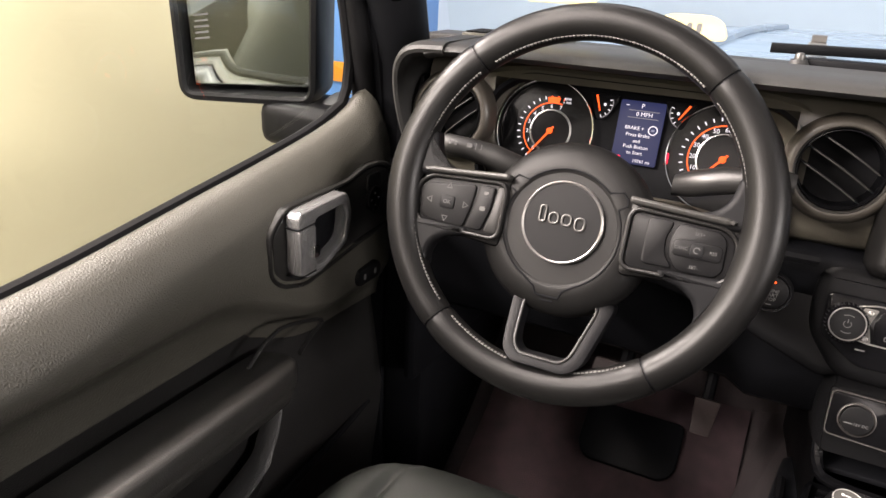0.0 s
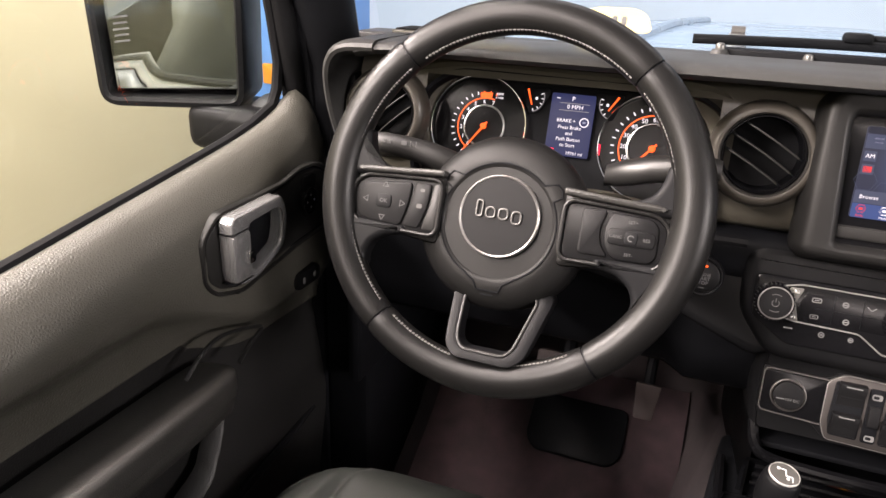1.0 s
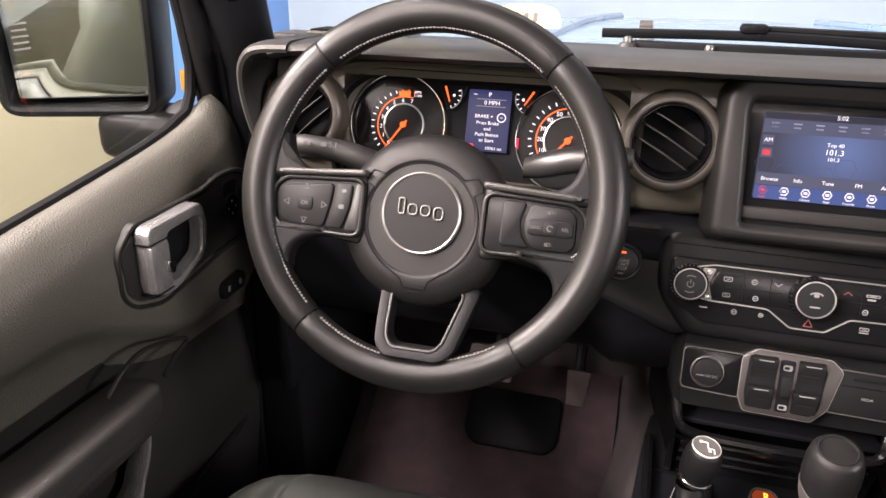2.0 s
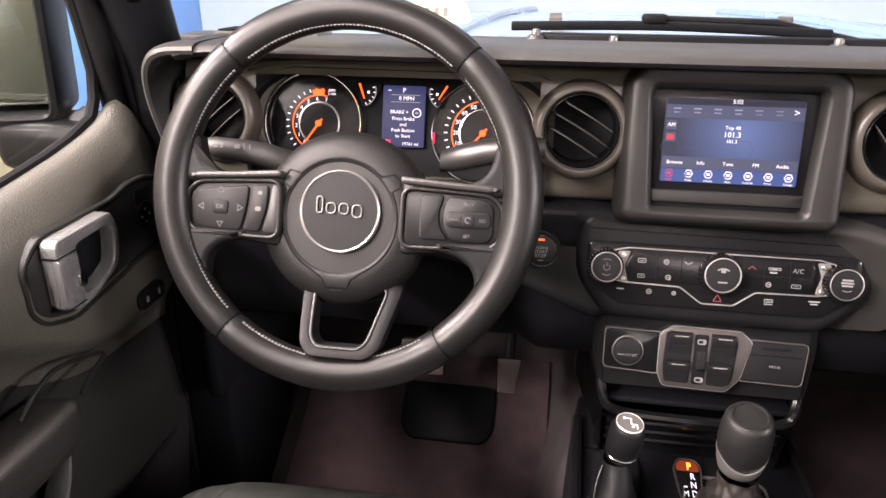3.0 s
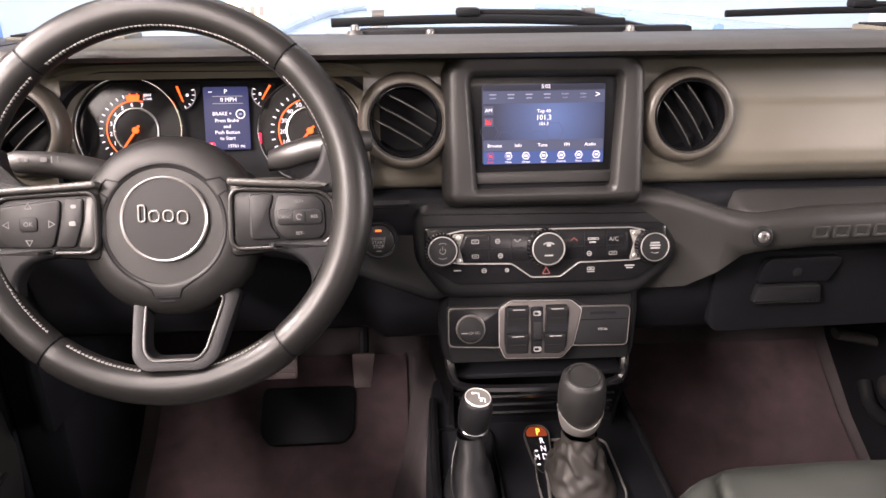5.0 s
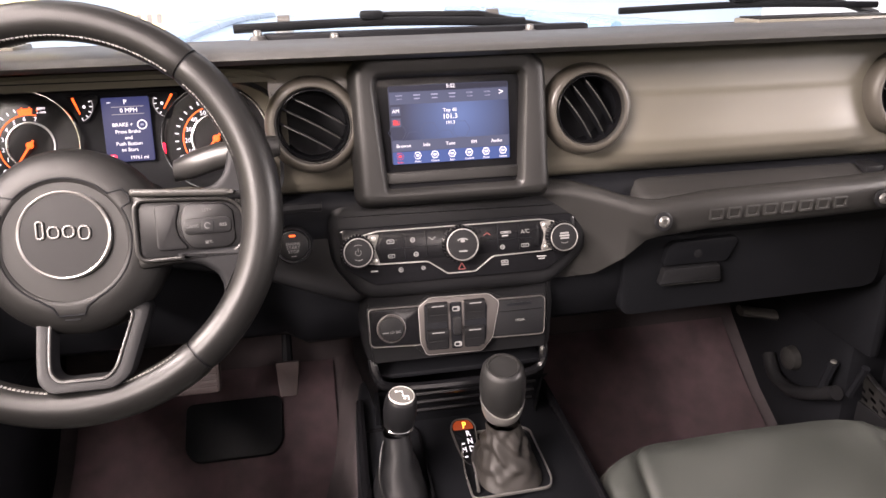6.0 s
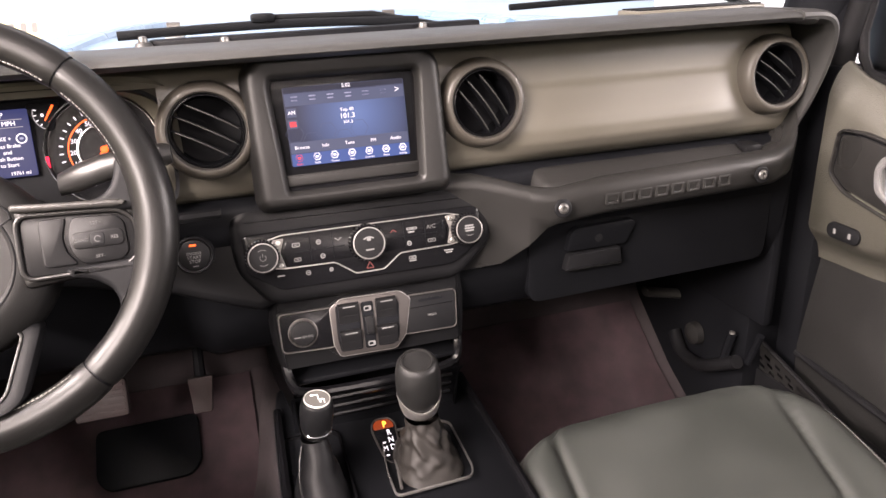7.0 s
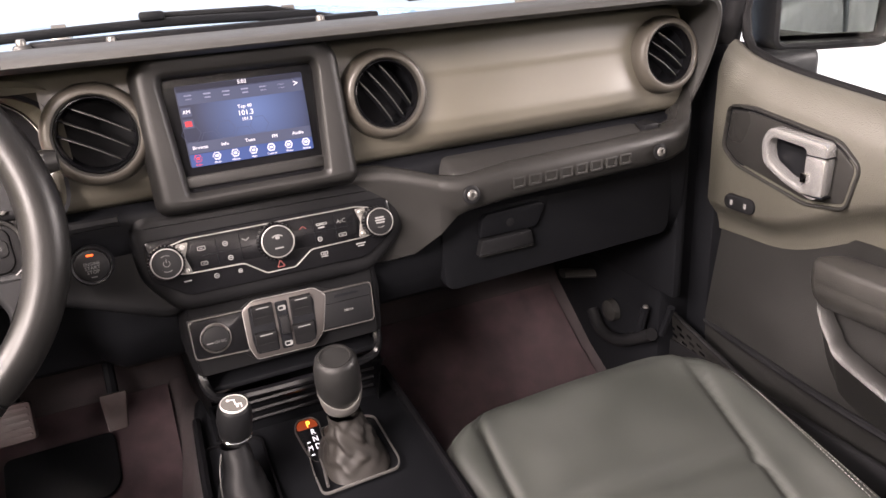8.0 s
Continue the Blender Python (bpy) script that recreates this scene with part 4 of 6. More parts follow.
def cluster():
    t = thing("instrument_cluster", (-0.37, 0.65, 1.13), "lit instrument cluster with two round dials and a message display", "instrument cluster")
    m = F(-0.370, 0.645, 1.188, 15)
    can = rounded([(-0.168, -0.075), (0.168, -0.075), (0.170, 0.035), (0.135, 0.0555), (-0.130, 0.0575), (-0.166, 0.03)], 0.03, 6)
    part("housing", skin(bmesh.new(), [lift(inset(can, -0.004), 0.030), lift(can, 0.028), lift(inset(can, 0.002), 0.0), lift(inset(can, 0.01), -0.004)], cap1=True), BLACK, t, m=m)
    # satin face round the two dials, sinking from the dashboard's face to their rims
    def reach(a):
        c, s = math.cos(a), math.sin(a)
        far = [0.0560 / s if s > 0.3 and abs(0.0560 * c / s) < 0.1 else 0.0, -0.056 / s if s < -0.3 and abs(0.056 * c / s) < 0.1 else 0.0]
        for px, py in ((-0.1005, 0.0), (0.1, -0.004)):
            b = px * c + py * s
            q = b * b - (px * px + py * py - 0.0608 ** 2)
            if q > 0:
                far.append(b + math.sqrt(q))
        return max(far)

    rings = [[], [], [], []]
    for i in range(160):
        a = 2 * math.pi * i / 160
        c, s, q = math.cos(a), math.sin(a), reach(a)
        px, py = q * c, q * s
        ox, oy = 0.180 * math.copysign(abs(c) ** 0.32, c), (0.068 if s > 0 else 0.078) * math.copysign(abs(s) ** 0.32, s)
        rings[0].append((ox, oy, (0.645 + 0.259 * oy - 0.629) / 0.966))
        rings[1].append((px * 1.0 + (ox - px) * 0.12, py + (oy - py) * 0.12, 0.0125))
        rings[2].append((px, py, 0.0105))
        rings[3].append((px, py, -0.003))
    part("surround", skin(bmesh.new(), rings), FACE, t, m=m, sharp=50)
    dial(t, m @ at(-0.1005, 0.000), "tachometer", ["0", "1", "2", "3", "4", "5", "6", "7"], 232, 22.5, 12, k=1.04, dx=0.006)
    part("red_zone", arc_band(0.0335, 0.0395, 104, 82, 0.0004, 0.0008), G_ORANGE, t, m=m @ at(-0.0945, 0.0))
    letters("unit", "RPM", 0.0042, m @ at(-0.080, 0.0385, 0.001), G_WHITE, t)
    letters("unit", "x 1000", 0.0034, m @ at(-0.080, 0.0345, 0.001), G_WHITE, t)
    dial(t, m @ at(0.1000, -0.004), "speedometer", ["0", "10", "20", "30", "40", "50", "60", "70", "80", "90", "100", "110", "120"], 226, 22.6, None, 24, k=1.14)
    letters("unit", "MPH", 0.0036, m @ at(0.082, -0.041, 0.001), G_WHITE, t)
    # message display between the dials
    d = part("display", plate(rrect(0.050, 0.070, 0.002, 3), 0.001, 0.0025, 0.0004), G_PANEL, t, "dark blue message display", m=m @ at(0.007, 0.0115))
    w = m @ at(0.007, 0.0115, 0.0028)
    letters("gear_letter", "P", 0.0072, w @ at(0.0, 0.0295), G_WHITE, d)
    part("dash_mark", bar(0.004, 0.0008), G_WHITE, d, m=w @ at(-0.017, 0.0295))
    part("rule", bar(0.034, 0.0006), G_DIM, d, m=w @ at(0.002, 0.0245))
    part("rule", bar(0.034, 0.0006), G_DIM, d, m=w @ at(0.002, 0.0165))
    letters("speed", "0 MPH", 0.0066, w @ at(0.003, 0.0205), G_WHITE, d)
    letters("message", "BRAKE +", 0.0056, w @ at(-0.005, 0.0050), G_WHITE, d)
    part("button_mark", arc_band(0.0042, 0.0053, 0, 360, 0, 0.0003), G_WHITE, d, m=w @ at(0.0155, 0.0045))
    part("button_mark", bar(0.0036, 0.0022), G_GREY, d, m=w @ at(0.0155, 0.0045))
    for i, line in enumerate(("Press Brake", "and", "Push Button", "to Start")):
        letters("message", line, 0.0056, w @ at(0.0, -0.0025 - 0.0066 * i), G_WHITE, d)
    letters("odometer", "19761 mi", 0.0052, w @ at(0.009, -0.0312), G_WHITE, d)
    part("warning", bar(0.0085, 0.007, 0.0004), G_RED, d, "red warning lamp", m=w @ at(-0.0185, -0.0305))
    part("warning_mark", bar(0.002, 0.005, 0.0006), G_WHITE, d, m=w @ at(-0.0185, -0.0305))
    # fuel and temperature gauges
    for s, x in ((1, -0.0375), (-1, 0.0475)):
        g = part("small_gauge", plate(rounded([(-0.016, 0.013), (-0.006, -0.016), (0.004, -0.016), (0.017, 0.006), (0.017, 0.013)] if s > 0 else [(-0.017, 0.013), (-0.017, 0.006), (-0.004, -0.016), (0.006, -0.016), (0.016, 0.013)], 0.003), 0.001, 0.0022, 0.0004), BLACK, t, m=m @ at(x, 0.037))
        base = m @ at(x - s * 0.006, 0.039, 0.0024)
        part("arc", arc_band(0.0165, 0.0173, *((-72, 20) if s > 0 else (252, 160)), 0, 0.0003, 14), G_DIM, g, m=base)
        for i in range(5):
            a = (-70 + 22 * i) if s > 0 else (250 - 22 * i)
            part("tick", bar(0.0028, 0.0009), G_WHITE, g, m=base @ at(0.0150 * math.cos(radians(a)), 0.0150 * math.sin(radians(a)), 0, a))
        part("pointer", plate([(-0.0011, -0.003), (0.0011, -0.003), (0.0006, 0.0155), (-0.0006, 0.0155)], 0.0002, 0.0012, 0.0003, steps=1), G_ORANGE, g, "glowing orange pointer", m=base @ at(-s * 0.002, 0.006, 0, 200 if s > 0 else 148))
        part("symbol", bar(0.0028, 0.0032), G_WHITE, g, m=base @ at(s * 0.008, -0.001))
    for x, y in ((-0.043, -0.008), (0.043, -0.012)):
        part("telltale", bar(0.0035, 0.013, 0.0005), G_RED, t, "red glowing telltale", m=m @ at(x, y, 0.003))


cluster()


# ---- climate panel ----
def knob(t, m, r, h, mat=HARD):
    k = part("knob", lathe([(r * 1.04, 0.0), (r * 1.02, h * 0.25), (r * 0.97, h * 0.7), (r * 0.94, h * 0.86), (r * 0.86, h)], 40, cap0=True), GLOSS, t, m=m)
    bm = bmesh.new()
    for i in range(30):
        a = 2 * math.pi * i / 30
        x, y = r * 1.0 * math.cos(a), r * 1.0 * math.sin(a)
        tube([(x, y, h * 0.10), (x * 0.965, y * 0.965, h * 0.75)], 0.0008, 5, bm=bm, up=(1, 0, 0))
    part("knurling", bm, HARD, k, m=m, kind="stuff")
    part("bright_ring", lathe([(r * 0.88, h * 0.95), (r * 0.87, h * 1.04), (r * 0.83, h * 1.05), (r * 0.81, h * 0.98)], 40), SILVER, k, "bright chrome ring", m=m)
    part("cap", lathe([(r * 0.81, h * 0.98), (r * 0.6, h * 1.01), (0.0, h * 1.02)], 36), BUTTON, k, m=m)
    return k


def climate():
    t = thing("climate_panel", (CX, 0.59, 1.0), "black climate control panel with three knobs and a silver outline", "climate panel")
    m = F(CX, 0.590, 1.05, 15)
    outer = rounded([(-0.141, 0.028), (-0.141, -0.012), (-0.104, -0.038), (0.104, -0.038), (0.145, -0.013), (0.143, 0.026), (0.136, 0.030), (-0.136, 0.031)], 0.008, 4)
    part("panel", plate(outer, -0.01, 0.002, 0.003), GLOSS, t, m=m)
    # raised silver outline
    shield = rounded([(-0.115, 0.0225), (-0.108, 0.006), (-0.113, -0.011), (-0.098, -0.0135), (-0.040, -0.0150), (-0.017, -0.0315), (0.017, -0.0315), (0.039, -0.0155), (0.101, -0.0145), (0.116, -0.0125), (0.111, 0.005), (0.118, 0.0215), (0.10, 0.0255), (-0.097, 0.0265)], 0.003, 3)
    inner = inset(shield, 0.0016)
    part("silver_outline", frame_plate(shield, inner, 0.0005, 0.0042, 0.0007), SILVER, t, "satin silver outline", m=m)
    part("glass_area", plate(rounded([(-0.092, -0.0105), (0.095, -0.0110), (0.100, 0.006), (0.094, 0.0215), (-0.091, 0.0225), (-0.097, 0.006)], 0.005, 3), 0.001, 0.0030, 0.0006), GLOSS, t, m=m)
    for s in (-1, 1):
        x = 0.103 * s + 0.0015
        part("end_plate", plate(rounded([(x - 0.006, -0.0125), (x + 0.006, -0.0125), (x + 0.006 + 0.005 * s, 0.006), (x + 0.007, 0.022), (x - 0.006, 0.022), (x - 0.006 + 0.005 * s, 0.006)], 0.002, 2), 0.0012, 0.0036, 0.0006), ENDPLATE, t, m=m)
        for y in (0.0175, -0.0085):
            part("screw", lathe([(0.0028, 0.0035), (0.0027, 0.0050), (0.0018, 0.0056), (0.0012, 0.0045)], 14, cap1=True), STEEL, t, m=m @ at(x, y))
    k = knob(t, m @ at(-0.1205, 0.0045, 0.002), 0.0190, 0.016)
    part("power_mark", arc_band(0.0030, 0.0037, 130, 410, 0, 0.0003, 20), ICONDIM, k, m=m @ at(-0.1205, 0.0045, 0.0186))
    part("power_mark", bar(0.0008, 0.004), ICONDIM, k, m=m @ at(-0.1205, 0.0075, 0.0186))
    part("volume_mark", arc_band(0.0085, 0.0093, 60, 120, 0, 0.0003, 12), ICONDIM, k, m=m @ at(-0.1205, 0.0045, 0.0186))
    part("volume_mark", arc_band(0.0085, 0.0093, 240, 300, 0, 0.0003, 12), ICONDIM, k, m=m @ at(-0.1205, 0.0045, 0.0186))
    k = knob(t, m @ at(0.0, 0.0040, 0.002), 0.0215, 0.018)
    part("fan_mark", arc_band(0.0085, 0.0100, 50, 130, 0, 0.0003, 12), ICON, k, m=m @ at(0, 0.0020, 0.0206))
    part("fan_mark", bar(0.005, 0.0035), ICON, k, m=m @ at(0, 0.0085, 0.0206))
    part("word_bar", bar(0.010, 0.0018), ICON, k, m=m @ at(0, -0.0035, 0.0206))
    k = knob(t, m @ at(0.1235, 0.0025, 0.002), 0.0190, 0.016)
    for w, y in ((0.011, 0.0075), (0.0125, 0.0045), (0.011, 0.0015)):
        part("word_bar", bar(w, 0.0020), ICON, k, m=m @ at(0.1235, y, 0.0186))
    part("tune_mark", arc_band(0.0085, 0.0093, 240, 300, 0, 0.0003, 12), ICONDIM, k, m=m @ at(0.1235, 0.0045, 0.0186))
    # keys and their symbols
    for x in (-0.066, -0.040, 0.046, 0.072):
        part("key_gap", bar(0.0006, 0.030, 0.0033), BLACK, t, m=m @ at(x, 0.006, 0.0004))
    part("key_gap", bar(0.055, 0.0006, 0.0033), BLACK, t, m=m @ at(-0.055, 0.004, 0.0004))
    part("key_gap", bar(0.055, 0.0006, 0.0033), BLACK, t, m=m @ at(0.060, 0.004, 0.0004))
    f = m @ at(0, 0, 0.0031)
    for x, y, w, h, mat in ((-0.082, 0.0125, 0.009, 0.005, ICON), (-0.082, -0.0045, 0.008, 0.0045, ICONDIM), (-0.056, 0.0125, 0.006, 0.0055, ICON), (-0.053, -0.0045, 0.006, 0.0055, ICON),
                            (0.056, 0.0125, 0.013, 0.003, ICON), (0.055, 0.0085, 0.008, 0.002, ICON), (0.051, -0.0048, 0.006, 0.0055, ICON), (0.079, -0.0048, 0.010, 0.0045, ICONDIM),
                            (-0.103, -0.0205, 0.0085, 0.0016, ICON), (-0.072, -0.0215, 0.006, 0.006, ICONDIM), (-0.0455, -0.0215, 0.005, 0.006, ICON), (0.053, -0.0225, 0.009, 0.004, ICON), (0.053, -0.0262, 0.009, 0.0012, ICON), (0.099, -0.0200, 0.012, 0.0016, ICON), (0.099, -0.0228, 0.008, 0.0016, ICON)):
        zz = 0.0 if y > -0.015 else -0.0008
        if abs(w - h) < 0.003:
            part("symbol", arc_band(w * 0.32, w * 0.5, 0, 360, 0, 0.0003, 14), mat, t, m=f @ at(x, y, zz))
            part("symbol", bar(w * 0.5, h * 0.2), mat, t, m=f @ at(x, y, zz))
        else:
            o = rrect(w, h, min(w, h) * 0.3, 3)
            part("symbol", frame_plate(o, inset(o, 0.0009), 0, 0.0004, 0.0001) if h > 0.0025 else bar(w, h), mat, t, m=f @ at(x, y, zz))
            if h > 0.0025:
                part("symbol", bar(w * 0.45, 0.0008), mat, t, m=f @ at(x, y, zz))
    letters("label", "A/C", 0.0070, f @ at(0.080, 0.0115, 0.0), ICONDIM, t)
    for x, s, mat in ((-0.033, -1, ICON), (0.033, 1, RED)):
        for q in (-1, 1):
            part("arrow", bar(0.0056, 0.0011), mat, t, m=f @ at(x + q * 0.0018, 0.0125, 0, -q * s * 38))
    for i in range(3):
        a = radians(90 + 120 * i)
        part("hazard_mark", bar(0.0085, 0.0013), RED, t, "red hazard triangle", m=f @ at(0.0005 + 0.0025 * math.cos(a + math.pi / 3 * 3), -0.0245 + 0.0025 * math.sin(a + math.pi / 3 * 3), -0.0008, 120 * i))


climate()


# ---- start button ----
def start_button():
    t = thing("start_button", (-0.196, 0.59, 1.05), "round black engine start button with a small orange lamp", "start button")
    m = F(-0.1955, 0.591, 1.068, 12)
    part("ring", lathe([(0.0215, -0.01), (0.0210, 0.003), (0.0195, 0.005), (0.0178, 0.004), (0.0175, 0.0)], 36), HARD, t, m=m)
    b = part("button", lathe([(0.0172, -0.002), (0.0170, 0.0035), (0.015, 0.0045), (0.0, 0.0048)], 36), BUTTON, t, m=m)
    f = m @ at(0, 0, 0.0049)
    letters("word", "ENGINE", 0.0045, f @ at(0, 0.0022), ICON, b)
    letters("word", "START", 0.0052, f @ at(0, -0.0022), ICON, b)
    letters("word", "STOP", 0.0052, f @ at(0, -0.0068), ICON, b)
    part("lamp", bar(0.007, 0.0022, 0.0005), G_ORANGE, t, "small orange lamp", m=f @ at(0, 0.0115))
    part("lamp", bar(0.006, 0.0012, 0.0005), ICONDIM, t, m=f @ at(0, -0.0120))


start_button()


# ---- switch panel ----
def switch_panel():
    t = thing("switch_panel", (CX, 0.60, 0.91), "black window switch panel with silver edging, power socket and media door", "switch panel")
    m = F(CX, 0.589, 0.950, 15)
    T = [(-0.115, 0.029), (-0.064, 0.027), (-0.054, 0.0275), (-0.040, 0.036), (0.038, 0.0345), (0.052, 0.0265), (0.062, 0.026), (0.109, 0.025)]
    B = [(0.105, -0.026), (0.056, -0.0245), (0.040, -0.0245), (0.024, -0.0385), (-0.047, -0.037), (-0.060, -0.0245), (-0.070, -0.0235), (-0.114, -0.0215)]
    outer = rounded((T + B)[::-1], 0.004, 3)
    part("backing", plate(outer, -0.008, 0.001, 0.001), HARD, t, m=m)
    # left tile with the socket
    tile = rounded([(-0.114, 0.0275), (-0.114, -0.0205), (-0.049, -0.0235), (-0.047, 0.0265)], 0.007, 4)
    part("silver_edge", frame_plate(tile, inset(tile, 0.0012), 0.0, 0.0050, 0.0004), DARKSILVER, t, m=m)
    part("tile", plate(inset(tile, 0.0017), 0.0, 0.0040, 0.0006), GLOSS, t, m=m)
    so = part("socket", lathe([(0.0178, 0.003), (0.0176, 0.0065), (0.0166, 0.0072), (0.0168, 0.006), (0.0165, 0.004), (0.0, 0.004)], 40), DARKSILVER, t, m=m @ at(-0.087, 0.0015))
    part("socket_lid", lathe([(0.0150, 0.004), (0.0148, 0.0085), (0.012, 0.0095), (0.0, 0.0095)], 36), BUTTON, so, m=m @ at(-0.087, 0.0015))
    letters("label", "12V DC", 0.0042, m @ at(-0.083, -0.0025, 0.0098), ICON, so)
    part("plug_mark", bar(0.008, 0.0012), ICON, so, m=m @ at(-0.0945, -0.0025, 0.0097))
    # right tile with the media door
    tile = rounded([(0.1085, 0.0245), (0.043, 0.0255), (0.033, -0.0235), (0.1045, -0.0250)], 0.007, 4)
    part("silver_edge", frame_plate(tile, inset(tile, 0.0012), 0.0, 0.0050, 0.0004), DARKSILVER, t, m=m)
    d = part("media_door", plate(inset(tile, 0.0017), 0.0, 0.0046, 0.0008), HARD, t, m=m)
    part("slot", bar(0.032, 0.0036, 0.0004), BLACK, d, m=m @ at(0.074, 0.0165, 0.0046))
    part("fold", bar(0.056, 0.0007, 0.0004), GLOSS, d, m=m @ at(0.075, 0.0085, 0.0046))
    letters("label", "MEDIA", 0.0040, m @ at(0.074, -0.0038, 0.0048), ICON, d)
    # switch block in the middle
    cen = rounded([(-0.038, 0.0345), (-0.0525, 0.0245), (-0.0525, -0.020), (-0.046, -0.0360), (0.0235, -0.0375), (0.038, -0.0215), (0.0485, 0.022), (0.036, 0.0330)], 0.004, 3)
    part("silver_surround", plate(cen, 0.0, 0.0060, 0.0016), SWITCHPLATE, t, "satin pewter surround", m=m)
    part("silver_edge", frame_plate(inset(cen, -0.0004), inset(cen, 0.0004), 0.0, 0.0050, 0.0003), SILVER, t, m=m)
    for well in ([(-0.0455, 0.0275), (-0.0470, -0.0140), (-0.0445, -0.0300), (-0.0175, -0.0305), (-0.0165, 0.0290)],
                 [(0.0040, 0.0285), (0.0015, -0.0305), (0.0215, -0.0315), (0.0290, -0.0240), (0.0330, 0.0190), (0.0290, 0.0275)],
                 [(-0.0140, 0.0270), (-0.0145, -0.0310), (-0.0010, -0.0310), (0.0010, 0.0270)]):
        part("well", plate(rounded(well, 0.003, 3), 0.0, 0.0066, 0.0004), BLACK, t, m=m)
    for x, y in ((-0.0300, 0.0165), (0.0165, 0.0165), (-0.0315, -0.0160), (0.0140, -0.0165)):
        bm = bmesh.new()
        skin(bm, [[(u, v, z) for v, z in ((-0.0135, 0.002), (-0.0125, 0.0042), (-0.002, 0.0060), (0.004, 0.0100), (0.0105, 0.0098), (0.0125, 0.002))] for u in (-0.0125, -0.0118, 0.0118, 0.0125)], cap0=True, cap1=True)
        k = part("window_switch", bm, BUTTON, t, m=m @ at(x, y, 0.003))
        part("switch_mark", bar(0.0150, 0.0013, 0.0005), ICON, k, m=m @ at(x + 0.0005, y + 0.0082, 0.0130))
        part("switch_edge", bar(0.020, 0.0010, 0.0008), BUTTON, k, m=m @ at(x, y - 0.0035, 0.0082))
    k = part("lock_switch", plate(rrect(0.0105, 0.022, 0.002), 0.003, 0.0105, 0.001), BUTTON, t, m=m @ at(-0.0065, -0.002))
    for y in (0.0185, -0.0255):
        part("symbol", bar(0.0095, 0.0062, 0.0006), ICON, t, m=m @ at(-0.0065, y, 0.0066))
        part("symbol", bar(0.0050, 0.0030, 0.0009), BLACK, t, m=m @ at(-0.0075, y, 0.0066))


switch_panel()


